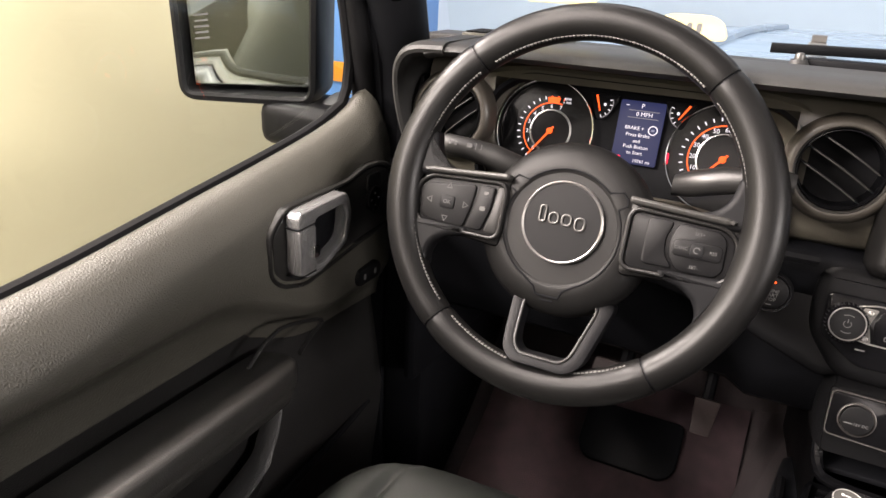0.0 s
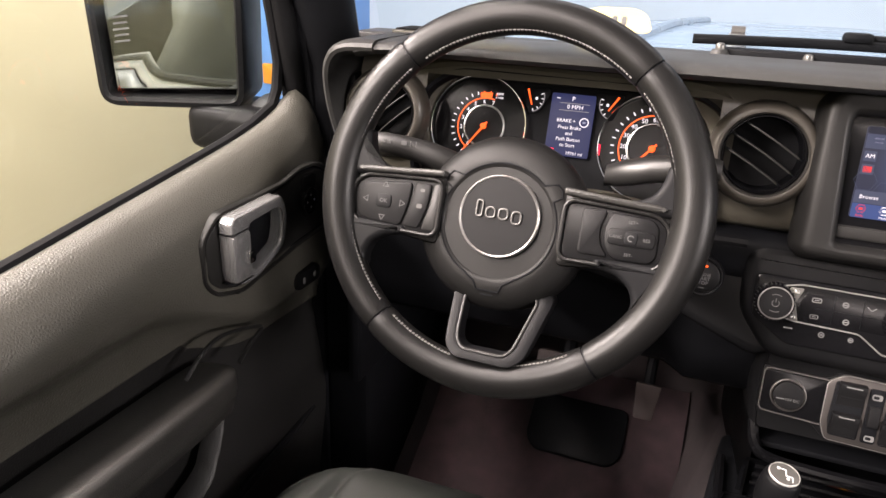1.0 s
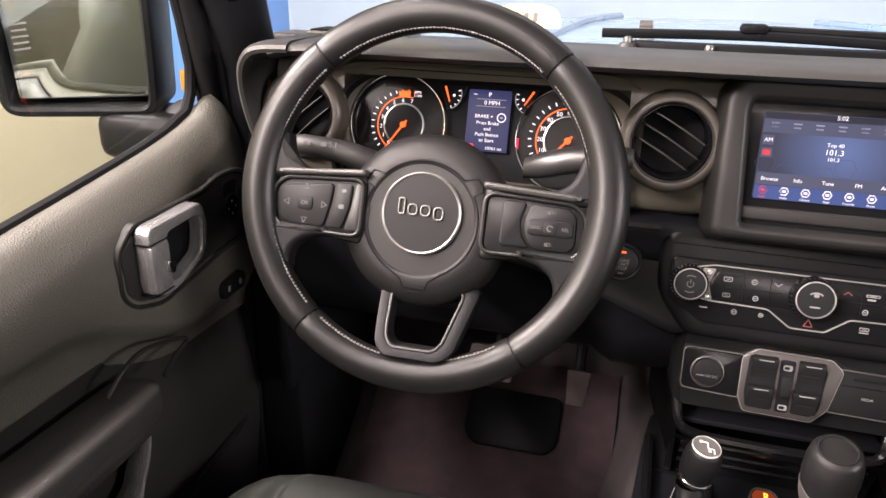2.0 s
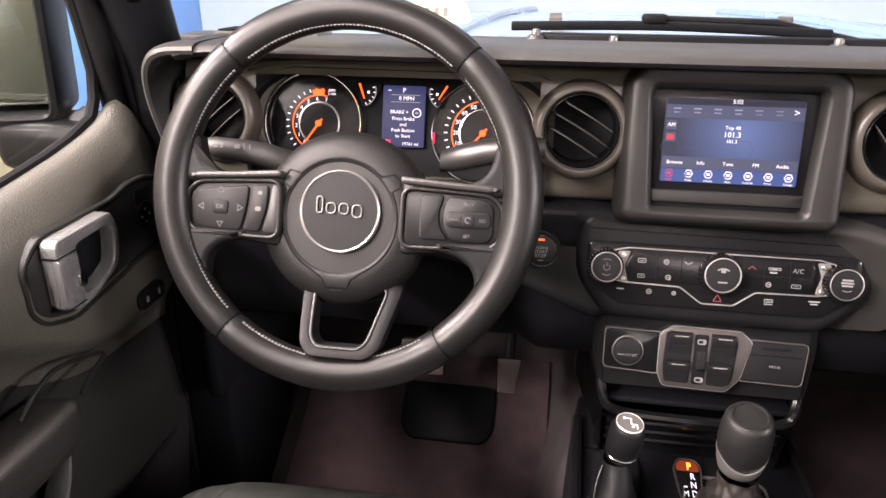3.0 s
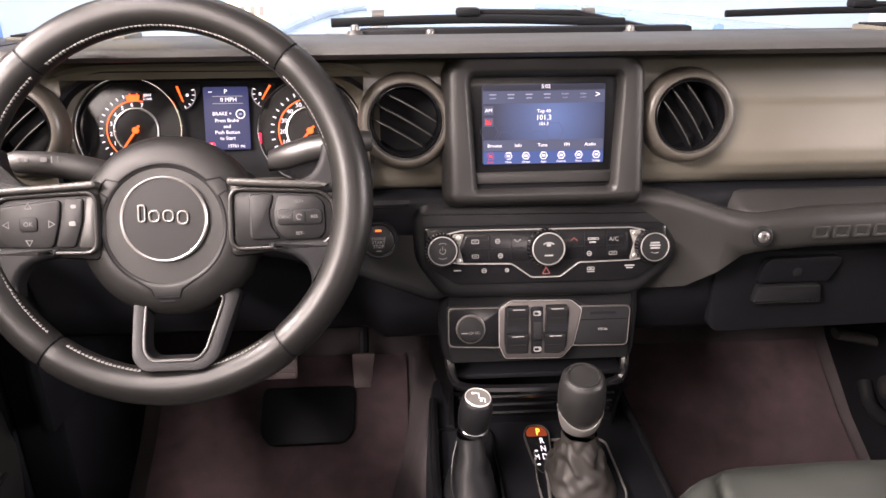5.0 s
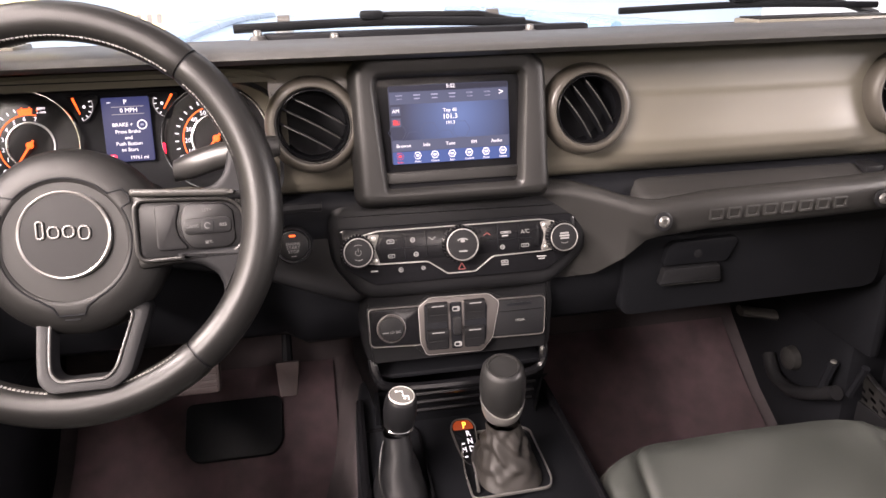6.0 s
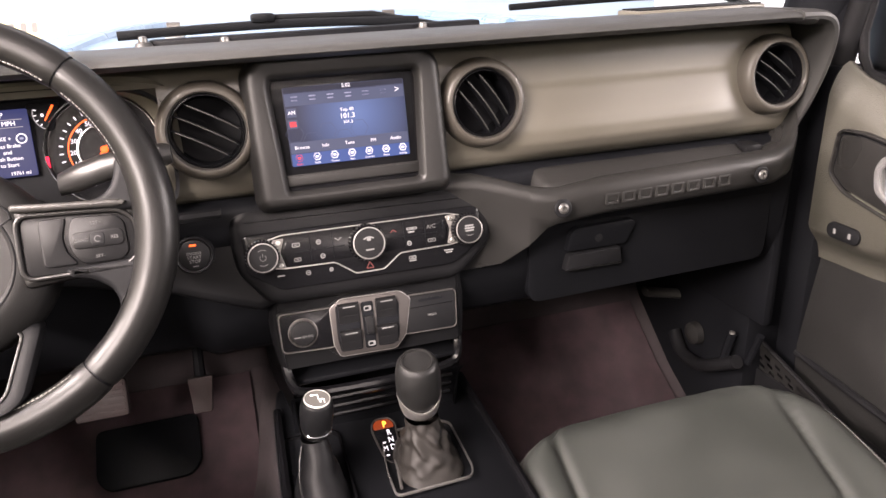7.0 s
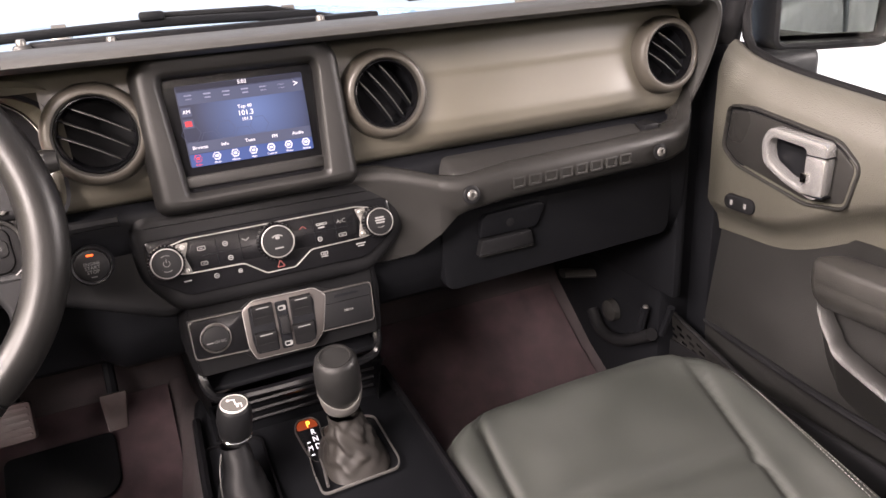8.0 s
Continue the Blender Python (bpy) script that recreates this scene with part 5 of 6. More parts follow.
# ---- steering wheel ----
def steering_wheel():
    t = thing("steering_wheel", (-0.393, 0.487, 1.1515), "black leather steering wheel with light stitching and dark spokes", "steering wheel")
    m = F(-0.3910, 0.487, 1.1538, 20)
    R, r = 0.1770, 0.0178
    # rim in four leather pieces, parted at the seams
    cuts = [48, 132, 232, 308, 408]
    for a0, a1 in zip(cuts, cuts[1:]):
        n = 36
        bm = bmesh.new()
        rings = []
        for i in range(n + 1):
            a = radians(a0 + 0.35 + (a1 - a0 - 0.7) * i / n)
            e = min(i, n - i)
            k = 1.0 if e > 0 else 0.955
            mid = math.degrees(a) % 360
            fat = 1.0 + 0.10 * max(math.exp(-((mid - 182) / 22) ** 2), math.exp(-((mid - 358) / 22) ** 2), math.exp(-((mid + 2) / 22) ** 2))
            ring = []
            for j in range(20):
                b = 2 * math.pi * j / 20
                rr = r * k * fat
                ring.append(((R + rr * math.cos(b)) * math.cos(a), (R + rr * math.cos(b)) * math.sin(a), 0.92 * rr * math.sin(b)))
            rings.append(ring)
        skin(bm, rings, cap0=True, cap1=True)
        part("rim", bm, LEATHER, t, m=m, sharp=60)
    part("rim_core", skin(bmesh.new(), [[((R + 0.0160 * math.cos(b)) * math.cos(a), (R + 0.0160 * math.cos(b)) * math.sin(a), 0.0148 * math.sin(b)) for b in np.linspace(0, 2 * math.pi, 12, endpoint=False)] for a in np.linspace(0, 2 * math.pi, 72, endpoint=False)], wrap=True), BLACK, t, m=m)
    # cross stitches on the inner edge
    bm = bmesh.new()
    rnd = random.Random(3)
    for a0, a1 in ((51, 129), (135, 178), (182, 229), (-2, 45), (236, 262), (280, 304)):
        k = int((a1 - a0) / 1.35)
        for i in range(k):
            a = radians(a0 + (a1 - a0) * i / k)
            d = radians(0.55)
            q = R - r * 0.93
            for s in (-1, 1):
                z0 = 0.0045 + 0.0006 * rnd.random()
                p0 = ((q + 0.0002) * math.cos(a - d * s * 0.5), (q + 0.0002) * math.sin(a - d * s * 0.5), z0 - 0.0035)
                p1 = ((q + 0.0012) * math.cos(a + d * s * 0.5), (q + 0.0012) * math.sin(a + d * s * 0.5), z0 + 0.0042)
                tube([p0, p1], 0.0006 + 0.0004 * rnd.random(), 4, bm=bm)
    part("stitching", bm, THREAD, t, "pale grey cross stitching", m=m, kind="stuff")
    # side spokes
    for s in (-1, 1):
        face = [(s * 0.060, 0.020), (s * 0.110, 0.013), (s * 0.152, 0.012), (s * 0.164, 0.006), (s * 0.166, -0.045), (s * 0.152, -0.052), (s * 0.10, -0.052), (s * 0.060, -0.056)]
        face = face if s < 0 else face[::-1]
        part("side_spoke", plate(rounded(face, 0.008), -0.018, 0.000, 0.005), LEATHER, t, m=m)
        top = [(s * 0.060, 0.0195), (s * 0.060, 0.0125), (s * 0.112, 0.0095), (s * 0.148, 0.0075), (s * 0.156, 0.0115), (s * 0.146, 0.0145), (s * 0.110, 0.0160)]
        part("spoke_bar", plate(rounded(top if s > 0 else top[::-1], 0.003, 3), -0.004, 0.0095, 0.003, steps=3), SPOKEBAR, t, "satin grey bar along the spoke", m=m)
        # leather webs that widen the rim where the spoke meets it
        for poly in ([(0.096, -0.050), (0.118, -0.055), (0.131, -0.064), (0.136, -0.076), (0.1345, -0.090), (0.150, -0.084), (0.166, -0.040), (0.150, -0.040), (0.096, -0.042)],
                     [(0.120, 0.008), (0.150, 0.004), (0.166, 0.004), (0.163, 0.052), (0.149, 0.052), (0.1465, 0.036), (0.142, 0.026), (0.134, 0.019), (0.120, 0.015)]):
            poly = [(s * px, py) for px, py in poly]
            area = sum(p[0] * q[1] - q[0] * p[1] for p, q in zip(poly, poly[1:] + poly[:1]))
            part("rim_web", plate(rounded(poly if area > 0 else poly[::-1], 0.005, 3), -0.012, 0.006, 0.006, steps=4), HARD, t, m=m, sharp=60)
        pad = [(s * 0.064, 0.0070), (s * 0.112, 0.0050), (s * 0.146, 0.0030), (s * 0.157, -0.006), (s * 0.158, -0.034), (s * 0.146, -0.0445), (s * 0.085, -0.0455), (s * 0.064, -0.046)]
        pad = pad if s < 0 else pad[::-1]
        pad = rounded(pad, 0.009)
        part("pad_frame", frame_plate(inset(pad, -0.004), pad, -0.004, 0.0055, 0.002), SPOKE, t, "grey painted frame", m=m)
        k = part("button_pad", plate(pad, -0.004, 0.0015, 0.0015), BUTTON, t, m=m)
        if s < 0:
            big = rounded([(-0.149, -0.003), (-0.152, -0.036), (-0.140, -0.0415), (-0.102, -0.043), (-0.096, -0.020), (-0.0935, 0.003)], 0.006)
            side = rounded([(-0.0905, 0.0035), (-0.093, -0.018), (-0.099, -0.0425), (-0.082, -0.0425), (-0.075, -0.020), (-0.073, 0.0035)], 0.004)
            part("button", plate(big, 0.0, 0.0042, 0.0016), BUTTON, k, m=m)
            part("button", plate(side, 0.0, 0.0042, 0.0016), BUTTON, k, m=m)
            f = m @ at(-0.123, -0.020, 0.0044)
            part("ok_key", plate(rrect(0.0165, 0.0135, 0.003), 0, 0.0010, 0.0006), HARD, k, m=f)
            letters("word", "OK", 0.0060, f @ at(0, 0, 0.0012), ICONDIM, k)
            for dx, dy, rot in ((0, 0.0165, 0), (0, -0.0165, 180), (-0.020, 0, 90), (0.020, 0, -90)):
                tri = [poly_n(3, q, 0.75) for q in (0.0042, 0.0028)]
                part("arrow", skin(bmesh.new(), [lift(tri[0], 0), lift(tri[0], 0.0003), lift(tri[1], 0.0003), lift(tri[1], 0)], wrap=True), ICONDIM, k, m=f @ at(dx, dy, 0, rot))
            part("voice_mark", bar(0.0060, 0.0045), SPOKEBAR, k, m=m @ at(-0.0835, -0.0200, 0.0042))
            part("phone_mark", bar(0.0050, 0.0035), SPOKEBAR, k, m=m @ at(-0.082, -0.004, 0.0042))
            part("end_tile", plate(rounded([(-0.0705, 0.0045), (-0.0735, -0.02), (-0.079, -0.043), (-0.064, -0.043), (-0.062, 0.0045)], 0.003), 0.0, 0.003, 0.001), SPOKE, k, m=m)
        else:
            lobe = rounded([(0.0795, -0.0395), (0.1085, -0.0395), (0.0995, -0.028), (0.0975, -0.014), (0.103, 0.0035), (0.0795, 0.0035)], 0.005)
            part("button", plate(lobe, 0.0, 0.0040, 0.0014), BUTTON, k, m=m)
            key = rounded([(0.112, -0.0405), (0.145, -0.0400), (0.151, -0.033), (0.150, -0.006), (0.143, 0.0010), (0.107, 0.0030), (0.1015, -0.014), (0.1035, -0.030)], 0.006)
            part("button", plate(key, 0.0, 0.0042, 0.0016), BUTTON, k, m=m)
            f = m @ at(0.1265, -0.0190, 0.0044)
            part("rocker", plate(rrect(0.043, 0.0150, 0.005), 0, 0.0014, 0.0008), BUTTON, k, m=f)
            part("cruise_key", plate(rrect(0.0115, 0.0115, 0.003), 0.001, 0.0020, 0.0005), HARD, k, m=f)
            part("cruise_mark", arc_band(0.0022, 0.0030, 20, 300, 0.002, 0.0023, 14), ICONDIM, k, m=f)
            letters("word", "CANC", 0.0042, f @ at(-0.0138, 0, 0.0016), ICONDIM, k)
            letters("word", "RES", 0.0042, f @ at(0.0140, 0, 0.0016), ICONDIM, k)
            letters("word", "SET+", 0.0042, f @ at(0.0, 0.0145, 0.0002), ICONDIM, k)
            letters("word", "SET-", 0.0042, f @ at(0.0, -0.0155, 0.0002), ICONDIM, k)
    # lower spoke: a bright U between hub and rim
    U = rounded([(-0.036, -0.085), (-0.031, -0.132), (-0.028, -0.150), (-0.016, -0.160), (0.040, -0.160), (0.053, -0.150), (0.070, -0.085)], 0.012, 5)
    Ui = rounded([(-0.020, -0.092), (-0.017, -0.130), (-0.015, -0.141), (-0.008, -0.148), (0.032, -0.148), (0.039, -0.141), (0.052, -0.092)], 0.008, 5)
    mu = m @ at(-0.004, 0.0)
    lean = Matrix(((1, 0, 0, 0), (0, 1, 0, 0), (0, -0.50, 1, -0.0660), (0, 0, 0, 1)))
    part("lower_spoke", frame_plate(U, Ui, -0.016, 0.004, 0.004), HARD, t, "dark satin lower spoke", m=mu @ lean)
    part("spoke_edge", frame_plate(inset(Ui, -0.0030), Ui, 0.003, 0.0055, 0.0012), SPOKE, t, m=mu @ lean)
    # airbag hub
    hx, hy = -0.002, -0.0240
    hub = m @ at(hx, hy, -0.019) @ Matrix.Diagonal((1.135, 1.135, 1.05, 1))
    part("airbag_cover", lathe([(0.070, -0.045), (0.0770, -0.030), (0.0785, -0.015), (0.0770, -0.002), (0.0730, 0.006), (0.066, 0.0120), (0.058, 0.0155), (0.052, 0.0165), (0.0495, 0.0160), (0.0485, 0.0145), (0.0, 0.0145)], 64), HUBMAT, t, m=hub, sharp=50)
    seam = bmesh.new()
    for s in (-1, 1):
        tube([(s * 0.0515 * math.cos(radians(a)), 0.0515 * math.sin(radians(a)), 0.0164) for a in range(-64, 29, 4)], 0.0009, 6, bm=seam)
        tube([(s * q * math.cos(radians(a)), q * math.sin(radians(a)), z) for q, a, z in ((0.0515, 28, 0.0164), (0.060, 29, 0.0148), (0.062, 34, 0.0142), (0.0615, 40, 0.0142), (0.0515, 46, 0.0164))], 0.0009, 6, bm=seam)
    tube([(0.0515 * math.cos(radians(a)), 0.0515 * math.sin(radians(a)), 0.0164) for a in range(46, 135, 4)], 0.0009, 6, bm=seam)
    tube([(-0.0225, -0.0465, 0.0164), (-0.013, -0.053, 0.0164), (-0.010, -0.060, 0.0150), (0.010, -0.060, 0.0150), (0.013, -0.053, 0.0164), (0.0225, -0.0465, 0.0164)], 0.0009, 6, bm=seam)
    part("cover_seam", seam, BLACK, t, m=hub)
    bad = m @ at(hx + 0.001, hy + 0.0062, -0.0182) @ Matrix.Diagonal((0.945, 0.945, 1.05, 1))
    b = part("badge", lathe([(0.0415, 0.0140), (0.0410, 0.0175), (0.0, 0.0178)], 56), BUTTON, t, m=bad)
    part("badge_ring", lathe([(0.0432, 0.0140), (0.0430, 0.0180), (0.0418, 0.0190), (0.0405, 0.0182), (0.0403, 0.0172)], 64), SILVER, b, "thin bright ring", m=bad)
    # emblem drawn as plain raised bright shapes
    fm = bad @ at(0, 0, 0.0178) @ Matrix.Scale(0.98, 4)
    for x, w, h, y in ((-0.0215, 0.0085, 0.0190, 0.001), (-0.0090, 0.0120, 0.0130, -0.002), (0.0050, 0.0120, 0.0130, -0.002), (0.0195, 0.0120, 0.0150, -0.004)):
        o = rrect(w, h, min(w, h) * 0.42, 5)
        part("emblem_shape", frame_plate(o, inset(o, 0.0022), 0, 0.0016, 0.0006), EMBLEM, b, m=fm @ at(x, y + 0.005))
    part("hub_mark", bar(0.012, 0.0014), BLACK, t, m=hub @ at(0, -0.0635, 0.0135))
    # column behind the wheel
    bm = bmesh.new()
    skin(bm, [[(w * math.cos(a) + 0.0, h * math.sin(a) - 0.012, z) for a in np.linspace(0, 2 * math.pi, 28, endpoint=False)] for w, h, z in ((0.055, 0.05, -0.035), (0.068, 0.056, -0.05), (0.074, 0.058, -0.09), (0.082, 0.062, -0.16), (0.085, 0.065, -0.24))], cap0=True, cap1=True)
    c = thing("steering_column", (-0.393, 0.60, 1.05), "black plastic steering column cover", "steering column")
    part("shroud", bm, HARD, c, m=m)
    return m


WHEEL = steering_wheel()


def stalk(name, s, label):
    t = thing(name, (-0.393 + s * 0.07, 0.56, 1.16), label, "stalk")
    m = WHEEL @ at(0.012 if s > 0 else -0.003, 0.068 if s > 0 else 0.054, -0.066)
    rows = []
    for x, w, h, z, y in ((0.055, 0.010, 0.012, -0.02, -0.024), (0.075, 0.014, 0.015, -0.008, -0.020), (0.100, 0.013, 0.015, 0.0, -0.014), (0.130, 0.012, 0.0135, 0.004, -0.010), (0.158, 0.011, 0.0125, 0.006, -0.008), (0.166, 0.009, 0.0105, 0.006, -0.008)):
        rows.append([(s * (x + 0.010) + 0.006, y + h * math.sin(a) * (0.85 if math.sin(a) > 0 else 1), z + w * math.cos(a)) for a in np.linspace(0, 2 * math.pi, 18, endpoint=False)])
    part("lever", skin(bmesh.new(), rows, cap0=True, cap1=True), STALKMAT, t, m=m, sharp=50)
    f = m @ Matrix.Translation((0, 0, 0.0))
    if s < 0:
        for x, w, h in ((-0.150, 0.0035, 0.004), (-0.143, 0.0035, 0.004), (-0.126, 0.007, 0.005), (-0.1185, 0.0012, 0.007), (-0.112, 0.0012, 0.006)):
            part("symbol", bar(w, h), ICON, t, m=f @ at(x - 0.005, -0.008, 0.0166 if x < -0.12 else 0.0158))
    else:
        part("collar", lathe([(0.0142, 0.0), (0.0146, 0.002), (0.0146, 0.008), (0.0142, 0.010)], 24, sx=0.92), SPOKE, t, m=f @ Matrix.Translation((0.152, -0.0095, 0.004)) @ Matrix.Rotation(radians(90), 4, "Y") @ Matrix.Rotation(radians(90), 4, "Z"))
        part("symbol", arc_band(0.0022, 0.0032, 0, 360, 0, 0.0004, 12), ICON, t, m=f @ at(0.138, -0.004, 0.0160))
        part("word_bar", bar(0.0055, 0.0012), ICON, t, m=f @ at(0.138, -0.0130, 0.0156))
        for y in (-0.004, -0.0085, -0.0120):
            part("word_bar", bar(0.0065, 0.0014), ICON, t, m=f @ at(0.169, y, 0.0178))


stalk("indicator_stalk", -1, "black indicator stalk with printed lamp symbols")
stalk("wiper_stalk", 1, "black wiper stalk with a ribbed collar")


# ---- levers on the console ----
def gear_shifter():
    t = thing("gear_shifter", (0.03, 0.51, 0.79), "black gear selector with a bright collar and wrinkled leather boot", "gear lever")
    m = Matrix.Translation((0.029, 0.508, 0.880)) @ Matrix.Rotation(radians(14), 4, "X") @ Matrix.Rotation(radians(-3), 4, "Y")
    part("knob", lathe([(0.0210, -0.004), (0.0245, 0.002), (0.0258, 0.012), (0.0267, 0.026), (0.0262, 0.043), (0.0242, 0.056), (0.0205, 0.0615), (0.0187, 0.0620), (0.0180, 0.0606), (0.0, 0.0600)], 44), KNOB, t, m=m, sharp=50)
    part("top_ring", lathe([(0.0187, 0.0612), (0.0181, 0.0630), (0.0170, 0.0630), (0.0164, 0.0606)], 36), SPOKE, t, m=m)
    bm = bmesh.new()
    rows = []
    for r, z, k in ((0.0195, -0.017, 0), (0.0218, -0.015, 0), (0.0240, -0.008, 0.4), (0.0255, 0.000, 1.0), (0.0264, 0.005, 1.0), (0.0262, 0.0070, 1.0), (0.0245, 0.0070, 1.0)):
        rows.append([(r * math.cos(a), r * math.sin(a), z + k * 0.012 * math.cos(a) ** 2 - 0.006 * k) for a in np.linspace(0, 2 * math.pi, 44, endpoint=False)])
    part("collar", skin(bm, rows), SILVER, t, "bright satin collar", m=m)
    # leather boot, folded
    bm = bmesh.new()
    rows = []
    for i in range(29):
        v = i / 28
        cx, cy, cz = 0.032 + 0.003 * v, 0.512 - 0.001 * v, 0.852 - 0.064 * v
        w, d = 0.020 + 0.020 * v ** 1.4, 0.020 + 0.032 * v ** 1.3
        ring = []
        for j in range(72):
            a = 2 * math.pi * j / 72
            c, s = math.cos(a), math.sin(a)
            q = (abs(c) ** 3 + abs(s) ** 3) ** (-1 / 3) if v > 0.5 else 1.0
            q = 1 + (q - 1) * min(1, max(0, (v - 0.3) / 0.5))
            fold = (0.0020 * math.sin(v * 17 + 2.6 * math.sin(a * 2 + 1) + 1.3 * math.sin(3 * a + 2)) + 0.0016 * math.sin(7 * a + 11 * v + 2 * math.sin(8 * v)) + 0.0008 * math.sin(13 * a - 19 * v)) * math.sin(math.pi * min(1, 0.08 + v * 0.92))
            ring.append((cx + (w * q + fold) * c, cy + (d * q + fold) * s, cz))
        rows.append(ring)
    part("boot", skin(bm, rows), BOOT, t, "wrinkled black leather boot", sharp=70)
    o = rounded([(-0.018, 0.455), (0.076, 0.458), (0.083, 0.475), (0.084, 0.570), (0.074, 0.580), (-0.004, 0.580), (-0.010, 0.568), (-0.014, 0.545), (-0.0185, 0.50)], 0.010, 4)
    part("bright_surround", frame_plate(o, inset(o, 0.0020), 0.7895, 0.7930, 0.0009), SILVER, t, "thin bright surround")


gear_shifter()


def gear_display():
    t = thing("gear_indicator", (-0.012, 0.56, 0.79), "lit gear indicator with an orange park letter", "gear indicator")
    m = Matrix.Translation((-0.004, 0.562, 0.7935)) @ Matrix.Rotation(radians(12), 4, "X")
    o = rounded([(-0.011, -0.030), (-0.004, -0.042), (0.006, -0.042), (0.012, -0.030), (0.017, 0.024), (0.010, 0.036), (-0.010, 0.036), (-0.017, 0.024)], 0.006, 4)
    part("bright_surround", frame_plate(o, inset(o, 0.0014), -0.004, 0.002, 0.0005), DARKSILVER, t, m=m)
    p = part("window", plate(inset(o, 0.0018), -0.004, 0.001, 0.0004), GLOSS, t, m=m)
    part("glow_patch", plate(rounded([(-0.0135, 0.017), (0.0135, 0.017), (0.013, 0.026), (0.008, 0.033), (-0.008, 0.033), (-0.013, 0.026)], 0.003), 0.0, 0.0013, 0.0003), glow("orange_window", (0.36, 0.045, 0.002), 0.5), p, m=m)
    tall = Matrix.Diagonal((1, 1.35, 1, 1))
    letters("letter", "P", 0.0110, m @ at(0.002, 0.0235, 0.0016) @ tall, glow("yellow_letter", (1.0, 0.42, 0.04), 3.0), p)
    for w, y in (("R", 0.0090), ("N", -0.0035), ("D", -0.0160)):
        letters("letter", w, 0.0094, m @ at(0.0045, y, 0.0014) @ tall, G_WHITE, p)
    letters("letter", "M", 0.0088, m @ at(-0.0055, -0.0165, 0.0014) @ tall, G_WHITE, p)
    for y in (-0.0065, -0.0275):
        part("mark", bar(0.004, 0.0020), G_WHITE, p, m=m @ at(-0.0050, y, 0.0014))
    part("stem", tube(curve_pts([(-0.003, 0.521, 0.7905), (-0.004, 0.505, 0.7895), (-0.008, 0.47, 0.789)], 4), 0.0018, 8), SILVER, t)


gear_display()


def transfer_lever():
    t = thing("transfer_lever", (-0.10, 0.50, 0.79), "black four-wheel-drive lever with a printed shift pattern on top", "transfer lever")
    m = Matrix.Translation((-0.0935, 0.512, 0.868)) @ Matrix.Rotation(radians(10), 4, "X") @ Matrix.Rotation(radians(6), 4, "Y") @ Matrix.Scale(0.87, 4)
    part("knob", lathe([(0.0150, -0.010), (0.0195, -0.004), (0.0212, 0.008), (0.0222, 0.022), (0.0218, 0.034), (0.0200, 0.0435), (0.0175, 0.0475), (0.0, 0.0482)], 40), HARD, t, m=m, sharp=60)
    part("collar", lathe([(0.0150, -0.010), (0.0185, -0.009), (0.0208, -0.0055), (0.0214, -0.002), (0.0210, 0.000), (0.0195, 0.001)], 40), CHROME, t, "bright collar", m=m)
    c = part("cap", lathe([(0.0165, 0.0472), (0.0160, 0.0490), (0.0, 0.0494)], 36), ENDPLATE, t, "grey printed cap", m=m)
    part("cap_ring", lathe([(0.0172, 0.0470), (0.0170, 0.0494), (0.0162, 0.0500), (0.0159, 0.0490)], 36), BRIGHT, c, m=m)
    f = m @ at(0, 0, 0.0495)
    for x, y, w, h in ((-0.003, 0.0065, 0.0095, 0.0011), (0.0015, 0.0020, 0.0011, 0.0095), (0.0050, -0.0025, 0.0080, 0.0011), (0.0085, -0.0060, 0.0011, 0.0075), (-0.0065, 0.0065, 0.0030, 0.0035), (0.0035, -0.0065, 0.0030, 0.0030)):
        part("pattern_mark", bar(w, h), WHITEPRINT, c, m=f @ at(x, y))
    bm = bmesh.new()
    rows = []
    for i in range(13):
        v = i / 12
        w, d = 0.0150 + 0.0175 * v ** 1.5, 0.0150 + 0.0415 * v ** 1.5
        rows.append([(-0.0975 + (w + 0.0022 * math.sin(v * 12 + 2 * math.sin(2 * a)) * math.sin(math.pi * v)) * math.cos(a), 0.511 - 0.021 * v + (d + 0.002 * math.sin(v * 11 + a)) * math.sin(a), 0.856 - 0.068 * v) for a in np.linspace(0, 2 * math.pi, 36, endpoint=False)])
    part("boot", skin(bm, rows), HARD, t, "black leather boot with a pale seam", sharp=70)
    part("boot_seam", tube(curve_pts([(-0.113, 0.502, 0.853), (-0.119, 0.490, 0.835), (-0.121, 0.470, 0.812), (-0.112, 0.441, 0.800), (-0.098, 0.432, 0.797)], 6), 0.0009, 6), SPOKE, t)
    o = rrect(0.082, 0.16, 0.02, 5, -0.100, 0.53)
    part("surround", frame_plate(o, inset(o, 0.004), 0.785, 0.7945, 0.0015), GLOSS, t)


transfer_lever()


